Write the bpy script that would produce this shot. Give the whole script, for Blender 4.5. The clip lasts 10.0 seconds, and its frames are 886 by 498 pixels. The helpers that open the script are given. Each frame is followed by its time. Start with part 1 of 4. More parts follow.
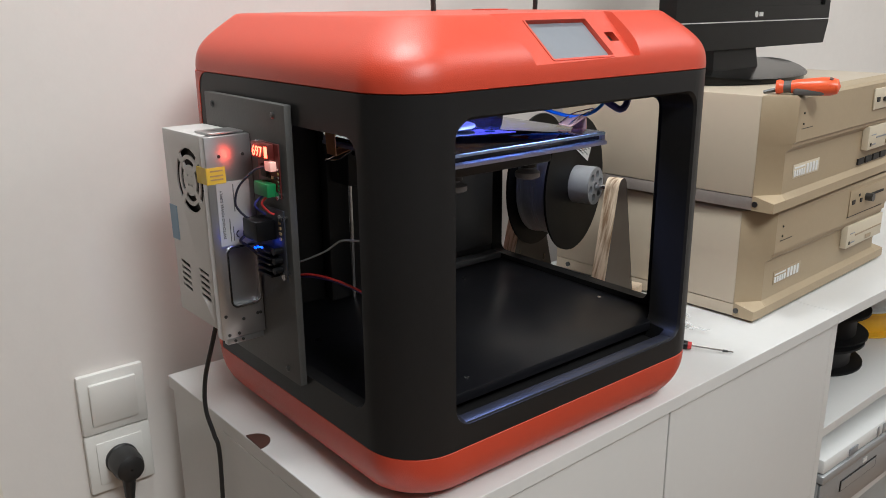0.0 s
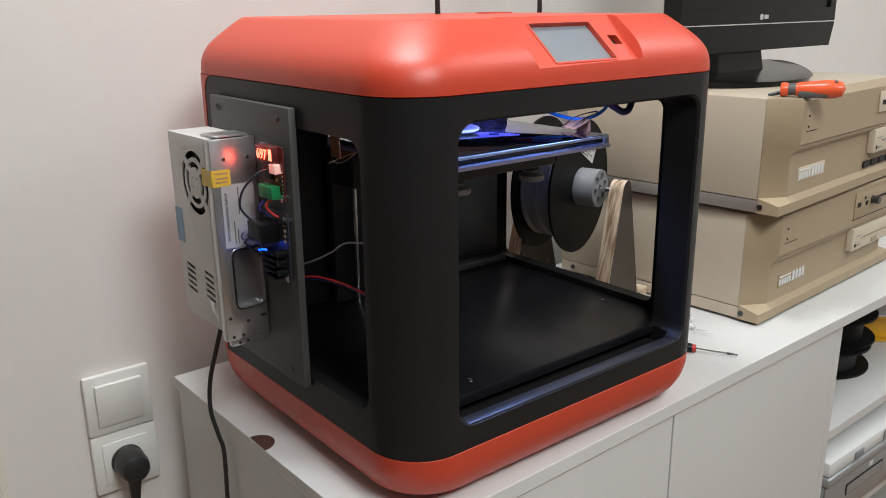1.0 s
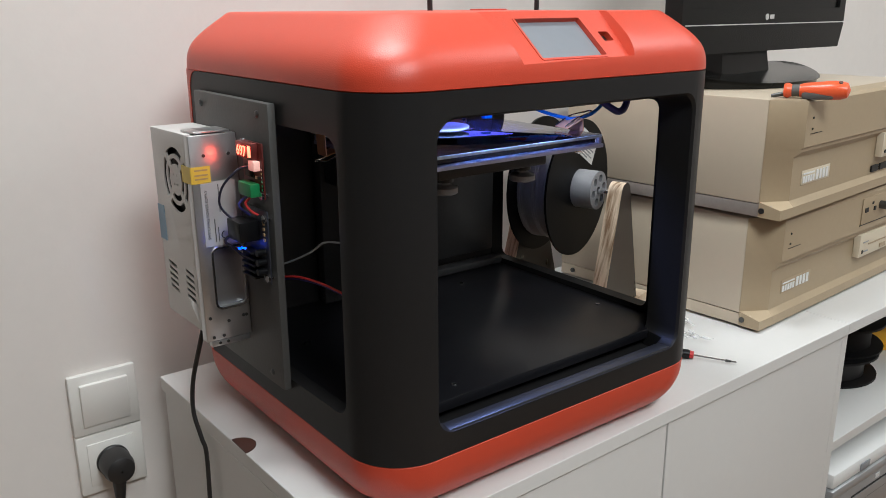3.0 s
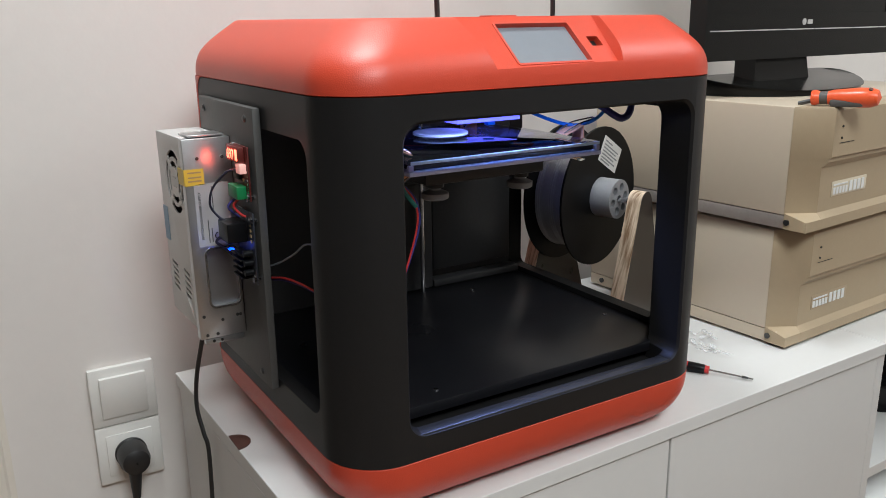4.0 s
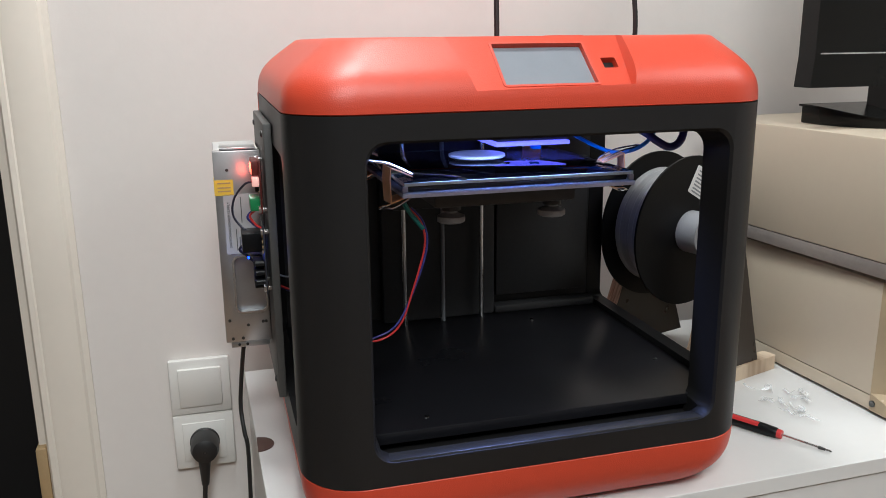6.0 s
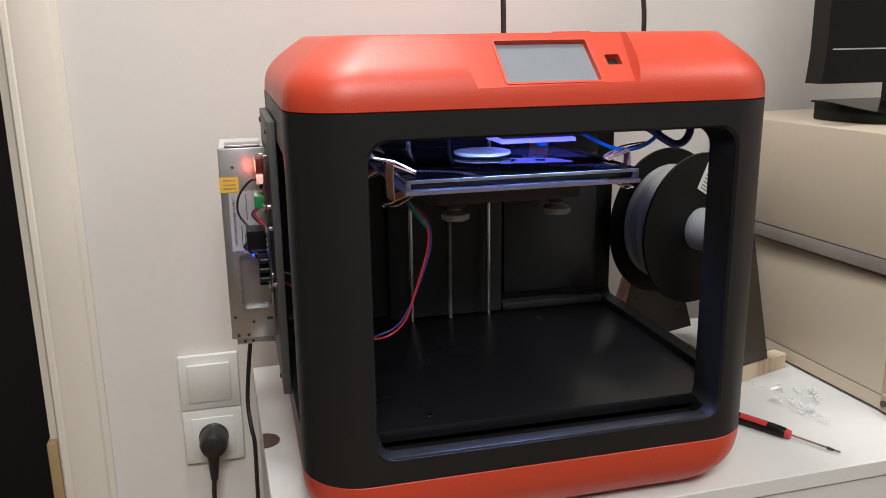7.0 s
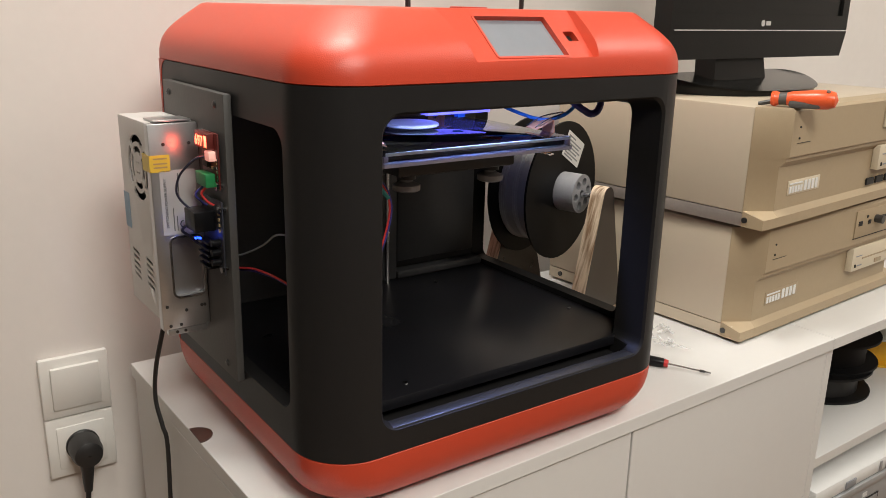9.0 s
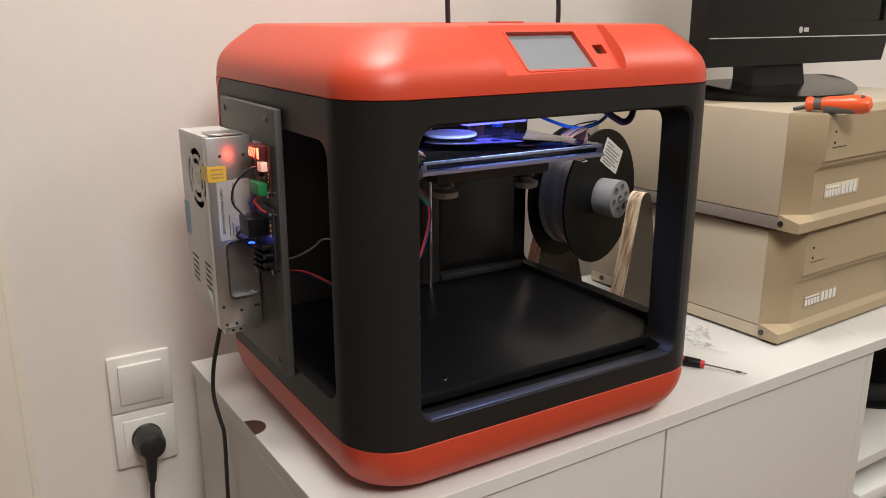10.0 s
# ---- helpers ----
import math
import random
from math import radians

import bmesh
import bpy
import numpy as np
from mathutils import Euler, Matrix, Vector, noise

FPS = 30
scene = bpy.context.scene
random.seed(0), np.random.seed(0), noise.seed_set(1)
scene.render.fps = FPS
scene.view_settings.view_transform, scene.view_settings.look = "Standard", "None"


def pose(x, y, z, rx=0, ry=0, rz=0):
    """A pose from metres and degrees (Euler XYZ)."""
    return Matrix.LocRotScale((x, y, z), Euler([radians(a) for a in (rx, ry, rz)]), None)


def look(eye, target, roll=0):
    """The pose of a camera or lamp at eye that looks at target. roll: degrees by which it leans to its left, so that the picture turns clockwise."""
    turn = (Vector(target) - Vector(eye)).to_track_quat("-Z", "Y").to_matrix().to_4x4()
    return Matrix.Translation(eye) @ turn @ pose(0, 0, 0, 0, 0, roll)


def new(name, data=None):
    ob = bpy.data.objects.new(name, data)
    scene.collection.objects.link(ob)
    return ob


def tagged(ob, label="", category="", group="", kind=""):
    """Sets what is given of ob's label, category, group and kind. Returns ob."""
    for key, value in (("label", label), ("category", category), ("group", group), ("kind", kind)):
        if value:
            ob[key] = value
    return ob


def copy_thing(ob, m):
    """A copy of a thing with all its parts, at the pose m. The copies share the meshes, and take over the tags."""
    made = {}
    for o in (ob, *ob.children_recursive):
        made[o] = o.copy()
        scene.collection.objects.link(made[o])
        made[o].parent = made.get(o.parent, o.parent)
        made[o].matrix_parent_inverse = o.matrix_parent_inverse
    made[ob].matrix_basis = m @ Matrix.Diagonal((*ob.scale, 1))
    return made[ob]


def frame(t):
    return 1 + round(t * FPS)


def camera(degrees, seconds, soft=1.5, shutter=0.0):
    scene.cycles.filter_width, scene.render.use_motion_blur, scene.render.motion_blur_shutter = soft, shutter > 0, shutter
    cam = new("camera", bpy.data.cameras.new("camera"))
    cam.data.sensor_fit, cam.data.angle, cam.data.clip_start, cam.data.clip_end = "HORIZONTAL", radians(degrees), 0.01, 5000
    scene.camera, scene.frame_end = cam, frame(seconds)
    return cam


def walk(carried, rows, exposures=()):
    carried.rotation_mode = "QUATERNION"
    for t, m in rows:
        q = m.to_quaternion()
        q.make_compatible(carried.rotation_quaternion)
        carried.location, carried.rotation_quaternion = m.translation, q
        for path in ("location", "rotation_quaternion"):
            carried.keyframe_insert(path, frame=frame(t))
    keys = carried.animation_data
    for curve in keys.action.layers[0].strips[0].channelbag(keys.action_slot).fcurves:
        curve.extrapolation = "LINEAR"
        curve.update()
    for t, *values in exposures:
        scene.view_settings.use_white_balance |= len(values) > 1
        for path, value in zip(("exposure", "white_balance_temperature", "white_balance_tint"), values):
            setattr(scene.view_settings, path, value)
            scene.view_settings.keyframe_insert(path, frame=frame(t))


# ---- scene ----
cam = camera(56.2, 10.0, soft=0.9)
PATH = [
    (0, (0.0170, 0.0020, 1.3328), (1.2230, 1.4913, 0.7598), -0.49),
    (0.5, (0.0180, -0.0030, 1.3337), (1.2170, 1.4923, 0.7619), -0.59),
    (1, (0.0180, -0.0020, 1.3337), (1.2120, 1.4992, 0.7660), -0.58),
    (1.5, (0.0180, 0.0030, 1.3318), (1.2120, 1.5042, 0.7651), -0.58),
    (2, (0.0210, 0.0071, 1.3309), (1.2140, 1.5083, 0.7622), -0.48),
    (2.5, (0.0250, 0.0131, 1.3280), (1.2180, 1.5153, 0.7613), -0.38),
    (4, (0.1260, -0.0588, 1.3215), (1.1290, 1.5858, 0.7848), -0.75),
    (4.5, (0.1460, -0.0347, 1.3170), (1.0600, 1.6675, 0.8005), -1.29),
    (5, (0.2110, -0.0657, 1.3163), (1.0680, 1.6749, 0.8317), -0.75),
    (5.5, (0.2890, -0.1187, 1.3172), (0.9010, 1.7266, 0.8478), -0.19),
    (7, (0.3330, -0.1217, 1.3202), (0.8040, 1.7581, 0.8234), -0.80),
    (7.5, (0.2900, -0.0906, 1.3148), (0.8260, 1.7703, 0.8137), -0.84),
    (8, (0.1880, -0.0226, 1.3132), (1.1060, 1.6729, 0.7826), -0.40),
    (8.5, (0.1310, -0.0093, 1.3015), (1.2850, 1.5341, 0.7707), 0.75),
    (9, (0.1070, -0.0398, 1.3229), (1.2200, 1.5243, 0.7625), 1.27),
    (9.5, (0.1030, -0.0628, 1.3254), (1.1450, 1.5559, 0.7812), 0.62),
    (10, (0.0960, -0.0860, 1.3309), (1.1020, 1.5548, 0.7882), -0.06),
]
EXPOSURES = [(0.0, 0.0, 5750, 5), (4.5, 0.0, 5650, 4), (5.5, 0.07, 5650, 4), (7.0, 0.02, 5950, 6), (8.0, 0.06, 6300, 7), (9.0, 0.08, 6450, 8), (10.0, 0.03, 6400, 8)]
walk(cam, [(t, look(eye, target, roll)) for t, eye, target, roll in PATH], EXPOSURES)
# ---------------------------------------------------------------- world and large lights
world = bpy.data.worlds.new("room_dark")
world.use_nodes = True
scene.world = world
world.node_tree.nodes["Background"].inputs[0].default_value = (0.02, 0.02, 0.025, 1)
world.node_tree.nodes["Background"].inputs[1].default_value = 0.3


def area_lamp(name, eye, target, size, watts, colour, shape="DISK"):
    data = bpy.data.lights.new(name, "AREA")
    data.shape, data.size, data.energy, data.color = shape, size, watts, colour
    ob = new(name, data)
    ob.matrix_world = look(eye, target)
    return ob


def point_lamp(name, place, radius, watts, colour):
    data = bpy.data.lights.new(name, "POINT")
    data.shadow_soft_size, data.energy, data.color = radius, watts, colour
    ob = new(name, data)
    ob.location = place
    return ob


# Unseen lamp, assumed from the highlight on the printer's hood.
area_lamp("ceiling_light_glow", (0.43, 0.66, 2.40), (0.43, 0.66, 0), 0.30, 13.5, (1.0, 0.95, 0.875))
# Two unseen fills, added to brighten the front and the right side.
area_lamp("front_fill_glow", (0.24, -0.80, 2.40), (0.24, -0.80, 0), 0.8, 39, (1.0, 0.95, 0.875))
area_lamp("right_fill_glow", (1.85, 0.0, 2.40), (1.85, 0.0, 0), 0.8, 15, (1.0, 0.95, 0.875))
strip = area_lamp("chamber_led_glow", (0.575, 0.5760, 1.2515), (0.575, 0.590, 1.19), 0.15, 0.80, (0.35, 0.43, 1.0), "RECTANGLE")
strip.data.size_y, strip.data.spread = 0.006, radians(125)

# ---------------------------------------------------------------- materials


def material(name, colour, rough=0.5, metal=0.0, vary=0.08, scale=6.0, bump=0.0, bump_scale=200.0, coat=0.0, spec=0.5,
             emit=None, emit_strength=0.0, alpha=1.0, transmission=0.0, rough_vary=0.1, stain=None, stain_scale=3.0, stain_amount=0.0):
    m = bpy.data.materials.new(name)
    m.use_nodes = True
    nt = m.node_tree
    b = nt.nodes["Principled BSDF"]
    co = nt.nodes.new("ShaderNodeTexCoord")
    big = nt.nodes.new("ShaderNodeTexNoise")
    big.inputs["Scale"].default_value, big.inputs["Detail"].default_value = scale, 6
    nt.links.new(co.outputs["Object"], big.inputs["Vector"])
    fine = nt.nodes.new("ShaderNodeTexNoise")
    fine.inputs["Scale"].default_value, fine.inputs["Detail"].default_value = scale * 23, 3
    nt.links.new(co.outputs["Object"], fine.inputs["Vector"])
    add = nt.nodes.new("ShaderNodeMath")
    add.operation = "MULTIPLY_ADD"
    add.inputs[1].default_value = 0.5
    nt.links.new(fine.outputs["Fac"], add.inputs[0])
    nt.links.new(big.outputs["Fac"], add.inputs[2])
    span = nt.nodes.new("ShaderNodeMapRange")
    span.inputs["From Min"].default_value, span.inputs["From Max"].default_value = 0.45, 1.05
    span.inputs["To Min"].default_value, span.inputs["To Max"].default_value = 1 - vary, 1 + vary
    nt.links.new(add.outputs[0], span.inputs["Value"])
    mul = nt.nodes.new("ShaderNodeVectorMath")
    mul.operation = "SCALE"
    mul.inputs[0].default_value = colour
    nt.links.new(span.outputs["Result"], mul.inputs["Scale"])
    last = mul.outputs["Vector"]
    if stain:
        patch = nt.nodes.new("ShaderNodeTexNoise")
        patch.inputs["Scale"].default_value, patch.inputs["Detail"].default_value = stain_scale, 8
        nt.links.new(co.outputs["Object"], patch.inputs["Vector"])
        gate = nt.nodes.new("ShaderNodeMapRange")
        gate.inputs["From Min"].default_value, gate.inputs["From Max"].default_value = 0.52, 0.75
        gate.inputs["To Max"].default_value = stain_amount
        nt.links.new(patch.outputs["Fac"], gate.inputs["Value"])
        mix = nt.nodes.new("ShaderNodeMix")
        mix.data_type = "RGBA"
        mix.inputs["B"].default_value = (*stain, 1)
        nt.links.new(gate.outputs["Result"], mix.inputs["Factor"])
        nt.links.new(last, mix.inputs["A"])
        for socket in mix.inputs:
            if socket.type == "RGBA" and socket.name == "A":
                nt.links.new(last, socket)
            if socket.type == "RGBA" and socket.name == "B":
                socket.default_value = (*stain, 1)
        for socket in mix.outputs:
            if socket.type == "RGBA":
                last = socket
    nt.links.new(last, b.inputs["Base Color"])
    rr = nt.nodes.new("ShaderNodeMapRange")
    rr.inputs["To Min"].default_value, rr.inputs["To Max"].default_value = max(0.02, rough - rough_vary), min(1, rough + rough_vary)
    nt.links.new(big.outputs["Fac"], rr.inputs["Value"])
    nt.links.new(rr.outputs["Result"], b.inputs["Roughness"])
    b.inputs["Metallic"].default_value = metal
    b.inputs["Specular IOR Level"].default_value = spec
    b.inputs["Coat Weight"].default_value = coat
    b.inputs["Coat Roughness"].default_value = 0.15
    b.inputs["Alpha"].default_value = alpha
    b.inputs["Transmission Weight"].default_value = transmission
    if emit:
        b.inputs["Emission Color"].default_value = (*emit, 1)
        b.inputs["Emission Strength"].default_value = emit_strength
    if bump:
        grain = nt.nodes.new("ShaderNodeTexNoise")
        grain.inputs["Scale"].default_value, grain.inputs["Detail"].default_value = bump_scale, 2
        nt.links.new(co.outputs["Object"], grain.inputs["Vector"])
        bp = nt.nodes.new("ShaderNodeBump")
        bp.inputs["Strength"].default_value = bump
        bp.inputs["Distance"].default_value = 0.001
        nt.links.new(grain.outputs["Fac"], bp.inputs["Height"])
        nt.links.new(bp.outputs["Normal"], b.inputs["Normal"])
    return m


def ply_material(name, axis):
    """Plywood: light layers across the edge, with a brown grain."""
    m = material(name, (0.62, 0.47, 0.33), 0.6, vary=0.12, scale=14)
    nt = m.node_tree
    b = nt.nodes["Principled BSDF"]
    co = nt.nodes.new("ShaderNodeTexCoord")
    mp = nt.nodes.new("ShaderNodeMapping")
    mp.inputs["Scale"].default_value = axis
    nt.links.new(co.outputs["Object"], mp.inputs["Vector"])
    grain = nt.nodes.new("ShaderNodeTexNoise")
    grain.inputs["Scale"].default_value, grain.inputs["Detail"].default_value = 1.0, 5
    nt.links.new(mp.outputs["Vector"], grain.inputs["Vector"])
    ramp = nt.nodes.new("ShaderNodeValToRGB")
    ramp.color_ramp.elements[0].position, ramp.color_ramp.elements[0].color = 0.34, (0.22, 0.13, 0.07, 1)
    ramp.color_ramp.elements[1].position, ramp.color_ramp.elements[1].color = 0.56, (0.66, 0.53, 0.39, 1)
    nt.links.new(grain.outputs["Fac"], ramp.inputs["Fac"])
    nt.links.new(ramp.outputs["Color"], b.inputs["Base Color"])
    return m


M_WALL = material("wall_paint", (0.70, 0.655, 0.62), 0.85, vary=0.03, scale=2.5, bump=0.10, bump_scale=220, spec=0.2)
# For unseen walls, darkened so that the black plastic reflects less.
M_WALLB = material("dimmed_unseen_wall", (0.26, 0.24, 0.22), 0.85, vary=0.04, scale=2.5)
M_CEIL = material("ceiling_paint", (0.8, 0.79, 0.77), 0.9, vary=0.03, scale=2)
M_FLOOR = material("floor_laminate", (0.30, 0.20, 0.13), 0.45, vary=0.25, scale=5)
M_TRIM = material("door_casing_paint", (0.72, 0.66, 0.58), 0.45, vary=0.03, scale=3, bump=0.1, bump_scale=60)
# Near-black: the darkness of the unlit room is put into the colour.
M_DARK = material("unlit_room_black", (0.012, 0.011, 0.011), 0.7, vary=0.2)
M_CAB = material("white_melamine", (0.64, 0.63, 0.615), 0.42, vary=0.02, scale=4, bump=0.05, bump_scale=300)
M_RED = material("red_plastic", (0.52, 0.050, 0.020), 0.40, vary=0.05, scale=5, bump=0.22, bump_scale=1000, rough_vary=0.06, spec=0.58)
M_REDFLAT = material("red_plastic_panel", (0.53, 0.058, 0.028), 0.43, vary=0.04, scale=9, bump=0.5, bump_scale=900)
M_BLACK = material("black_plastic", (0.0125, 0.0120, 0.0122), 0.44, vary=0.12, scale=7, bump=0.08, bump_scale=900, spec=0.25)
M_INNER = material("black_inner_plastic", (0.0400, 0.0400, 0.0415), 0.44, vary=0.15, scale=9, spec=0.35)
M_TRAY = material("black_chamber_tray", (0.0085, 0.0085, 0.0105), 0.30, vary=0.2, scale=11, spec=0.35, rough_vary=0.08)
M_GLOSSBLACK = material("gloss_black_plastic", (0.006, 0.006, 0.007), 0.3, vary=0.1, spec=0.22)
M_PLATE = material("dark_grey_plate", (0.060, 0.058, 0.055), 0.5, vary=0.1, scale=12, bump=0.15, bump_scale=300)
M_SCREEN = material("grey_touch_screen", (0.20, 0.215, 0.24), 0.22, vary=0.05, scale=30, coat=0.5)
M_STEEL = material("galvanised_steel", (0.46, 0.46, 0.465), 0.32, 0.95, vary=0.07, scale=30, bump=0.05, bump_scale=80, stain=(0.42, 0.43, 0.45), stain_scale=14, stain_amount=0.5)
M_STEELW = material("perforated_cover_aluminium", (0.58, 0.565, 0.55), 0.5, 0.35, vary=0.03, scale=20)
M_CHROME = material("steel_rod", (0.72, 0.72, 0.74), 0.2, 1.0, vary=0.03)
M_SCREW = material("dark_screw", (0.09, 0.09, 0.09), 0.35, 0.8)
M_BEIGE = material("beige_painted_steel", (0.53, 0.45, 0.345), 0.34, 0.15, vary=0.025, scale=4, rough_vary=0.05, bump=0.05, bump_scale=500)
M_BEIGEB = material("dull_base_steel", (0.40, 0.35, 0.315), 0.38, 0.45, vary=0.12, scale=9, stain=(0.20, 0.17, 0.15), stain_scale=10, stain_amount=0.6)
M_BEIGEP = material("yellowed_beige_plastic", (0.375, 0.29, 0.185), 0.5, vary=0.04, scale=6, bump=0.12, bump_scale=600)
M_BEIGEL = material("pale_drive_plastic", (0.62, 0.54, 0.41), 0.5, vary=0.03, scale=8)
M_SLOT = material("black_slot", (0.012, 0.011, 0.010), 0.6)
M_MON = material("black_monitor_plastic", (0.0075, 0.0075, 0.0070), 0.20, spec=0.2, vary=0.08, scale=5, rough_vary=0.04)
M_MONSCR = material("matte_lcd", (0.018, 0.017, 0.013), 0.30, vary=0.05)
M_SILVER = material("silver_line", (0.7, 0.7, 0.7), 0.3, 0.7)
M_GREYHUB = material("grey_printed_plastic", (0.27, 0.27, 0.28), 0.5, vary=0.06, scale=20, bump=0.4, bump_scale=900)
M_FILA = material("grey_filament", (0.32, 0.32, 0.325), 0.4, vary=0.12, scale=20)
M_SPOOL = material("black_spool", (0.006, 0.006, 0.0065), 0.5, vary=0.12, scale=9, spec=0.2)
M_PLYEDGE = ply_material("plywood_edge", (70, 230, 4))
M_PLYFACE = ply_material("plywood_face", (25, 9, 3))
M_STAIN = material("dark_stained_plywood", (0.030, 0.023, 0.019), 0.30, vary=0.25, scale=25)
M_WHITEP = material("white_switch_plastic", (0.70, 0.68, 0.645), 0.32, vary=0.015)
M_BLACKRUB = material("black_rubber", (0.014, 0.013, 0.013), 0.45, vary=0.1, scale=30)
M_PAPER = material("white_label", (0.72, 0.72, 0.71), 0.5, vary=0.03, scale=40)
M_LABELGREY = material("grey_rating_label", (0.40, 0.40, 0.405), 0.5, vary=0.05, scale=60)
M_INKGREY = material("grey_ink", (0.10, 0.10, 0.10), 0.6)
M_INK = material("black_ink", (0.03, 0.03, 0.03), 0.6)
M_YELLOW = material("yellow_label", (0.72, 0.52, 0.06), 0.45, vary=0.04, scale=40)
M_BLUELAB = material("blue_label", (0.22, 0.34, 0.46), 0.5, vary=0.06, scale=30)
M_GREEN = material("green_terminal", (0.02, 0.20, 0.065), 0.35)
M_PCB = material("dark_circuit_board", (0.02, 0.022, 0.03), 0.4, vary=0.3, scale=60)
M_PCBR = material("red_circuit_board", (0.10, 0.015, 0.012), 0.4, vary=0.3, scale=60)
M_REDLED = material("red_led_digits", (0.8, 0.1, 0.05), 0.4, emit=(1.0, 0.10, 0.05), emit_strength=6)
# Plug plastic, no lamp: faint emission imitates the display's red light on it.
M_PLUGGLOW = material("plug_with_painted_glow", (0.9, 0.6, 0.5), 0.4, emit=(1.0, 0.35, 0.30), emit_strength=0.35)
M_BLUELED = material("blue_led", (0.1, 0.2, 0.9), 0.4, emit=(0.01, 0.05, 1.0), emit_strength=6)
# Greyer than the shell: the sill's sheen is put into the colour.
M_SILL = material("sheen_grey_sill", (0.028, 0.028, 0.030), 0.36, vary=0.2, scale=25)
M_PURPLE = material("translucent_bed_acrylic", (0.42, 0.42, 0.56), 0.25, vary=0.12, scale=20)
M_BEDBLACK = material("black_build_plate", (0.026, 0.026, 0.032), 0.10, vary=0.08, scale=20, rough_vary=0.02)
M_GLASS = material("clear_glass", (0.72, 0.86, 0.92), 0.03, transmission=1.0, rough_vary=0.01, vary=0.0)
# Pale tone stands for the LED light that gathers in the glass edge.
M_GLASSEDGE = material("pale_lit_glass_edge", (0.62, 0.76, 0.82), 0.25, vary=0.25, scale=60)
M_PRINT = material("pale_printed_plastic", (0.60, 0.60, 0.66), 0.4, vary=0.04, scale=60)
# The blue of the chamber light is put into this plastic's colour.
M_EXTR = material("plastic_painted_blue_lit", (0.20, 0.22, 0.62), 0.35, vary=0.1, scale=40)
M_LAMPBAR = material("violet_lamp_bar", (0.30, 0.30, 0.75), 0.4, emit=(0.14, 0.13, 1.0), emit_strength=1.8)
M_COPPER = material("copper_binder_clip", (0.86, 0.44, 0.22), 0.34, 0.30, vary=0.1, scale=60)
M_BLUEWIRE = material("blue_wire", (0.02, 0.16, 0.55), 0.4)
M_NAVY = material("blue_braided_sleeve", (0.035, 0.035, 0.20), 0.45, vary=0.2, scale=200)
M_NAVYDARK = material("dark_blue_wire", (0.015, 0.016, 0.035), 0.4)
M_REDWIRE = material("red_wire", (0.50, 0.03, 0.03), 0.4)
M_GREYWIRE = material("grey_wire", (0.25, 0.26, 0.28), 0.4)
M_TEAL = material("teal_wire", (0.01, 0.16, 0.15), 0.4)
M_ORANGE = material("orange_handle_plastic", (0.78, 0.11, 0.035), 0.3, vary=0.04, scale=20)
M_GREYGRIP = material("grey_rubber_grip", (0.10, 0.095, 0.09), 0.6)
M_BROWN = material("brown_plastic_cap", (0.075, 0.038, 0.030), 0.4, vary=0.15, scale=40)
M_CLEARBAG = material("clear_plastic_scraps", (0.70, 0.71, 0.72), 0.2, alpha=0.30, vary=0.2, scale=60)
M_TAN = material("tan_brass_strike", (0.42, 0.30, 0.16), 0.4, 0.3)
M_YSPOOL = material("yellow_plastic", (0.75, 0.42, 0.02), 0.4)
M_GREYDEV = material("grey_metal_front", (0.40, 0.41, 0.42), 0.35, 0.5, vary=0.04)
M_LAMP = material("opal_lamp_glass", (0.9, 0.88, 0.85), 0.4, emit=(1.0, 0.93, 0.84), emit_strength=2.0)

# ---------------------------------------------------------------- builders


def thing(name, place, label, category, group="", kind=""):
    ob = new(name)
    ob.location = place
    ob.empty_display_size = 0.02
    return tagged(ob, label, category, group, kind)


def finish(name, bm, mat, smooth=True):
    bmesh.ops.recalc_face_normals(bm, faces=bm.faces)
    me = bpy.data.meshes.new(name)
    bm.to_mesh(me)
    bm.free()
    me.materials.append(mat)
    if smooth:
        me.shade_smooth()
        me.set_sharp_from_angle(angle=radians(32))
    return me


def part(name, bm, mat, parent=None, label="", smooth=True):
    """One mesh under a thing or a part; its code is in world places."""
    ob = new(name, finish(name, bm, mat, smooth))
    if parent:
        ob.parent = parent
        bpy.context.view_layer.update()
        ob.matrix_parent_inverse = parent.matrix_world.inverted()
    return tagged(ob, label)


def add_box(bm, x0, x1, y0, y1, z0, z1, bevel=0.0, m=None, segs=2):
    r = bmesh.ops.create_cube(bm, size=1)
    vs = r["verts"]
    for v in vs:
        v.co = Vector(((x0 + x1) / 2 + v.co.x * (x1 - x0), (y0 + y1) / 2 + v.co.y * (y1 - y0), (z0 + z1) / 2 + v.co.z * (z1 - z0)))
    if bevel:
        es = list({e for v in vs for e in v.link_edges})
        r = bmesh.ops.bevel(bm, geom=es, offset=bevel, segments=segs, profile=0.5, affect="EDGES")
        vs = list({v for f in r["faces"] for v in f.verts} | {v for v in vs if v.is_valid})
    if m:
        for v in vs:
            v.co = m @ v.co
    return bm


def box(*a, **k):
    return add_box(bmesh.new(), *a, **k)


def add_rod(bm, p0, p1, r0, r1=None, segs=16, cap=True):
    p0, p1 = Vector(p0), Vector(p1)
    turn = (p1 - p0).to_track_quat("Z", "Y").to_matrix().to_4x4()
    bmesh.ops.create_cone(bm, cap_ends=cap, segments=segs, radius1=r0, radius2=r0 if r1 is None else r1, depth=(p1 - p0).length,
                          matrix=Matrix.Translation((p0 + p1) / 2) @ turn)
    return bm


def rod(*a, **k):
    return add_rod(bmesh.new(), *a, **k)


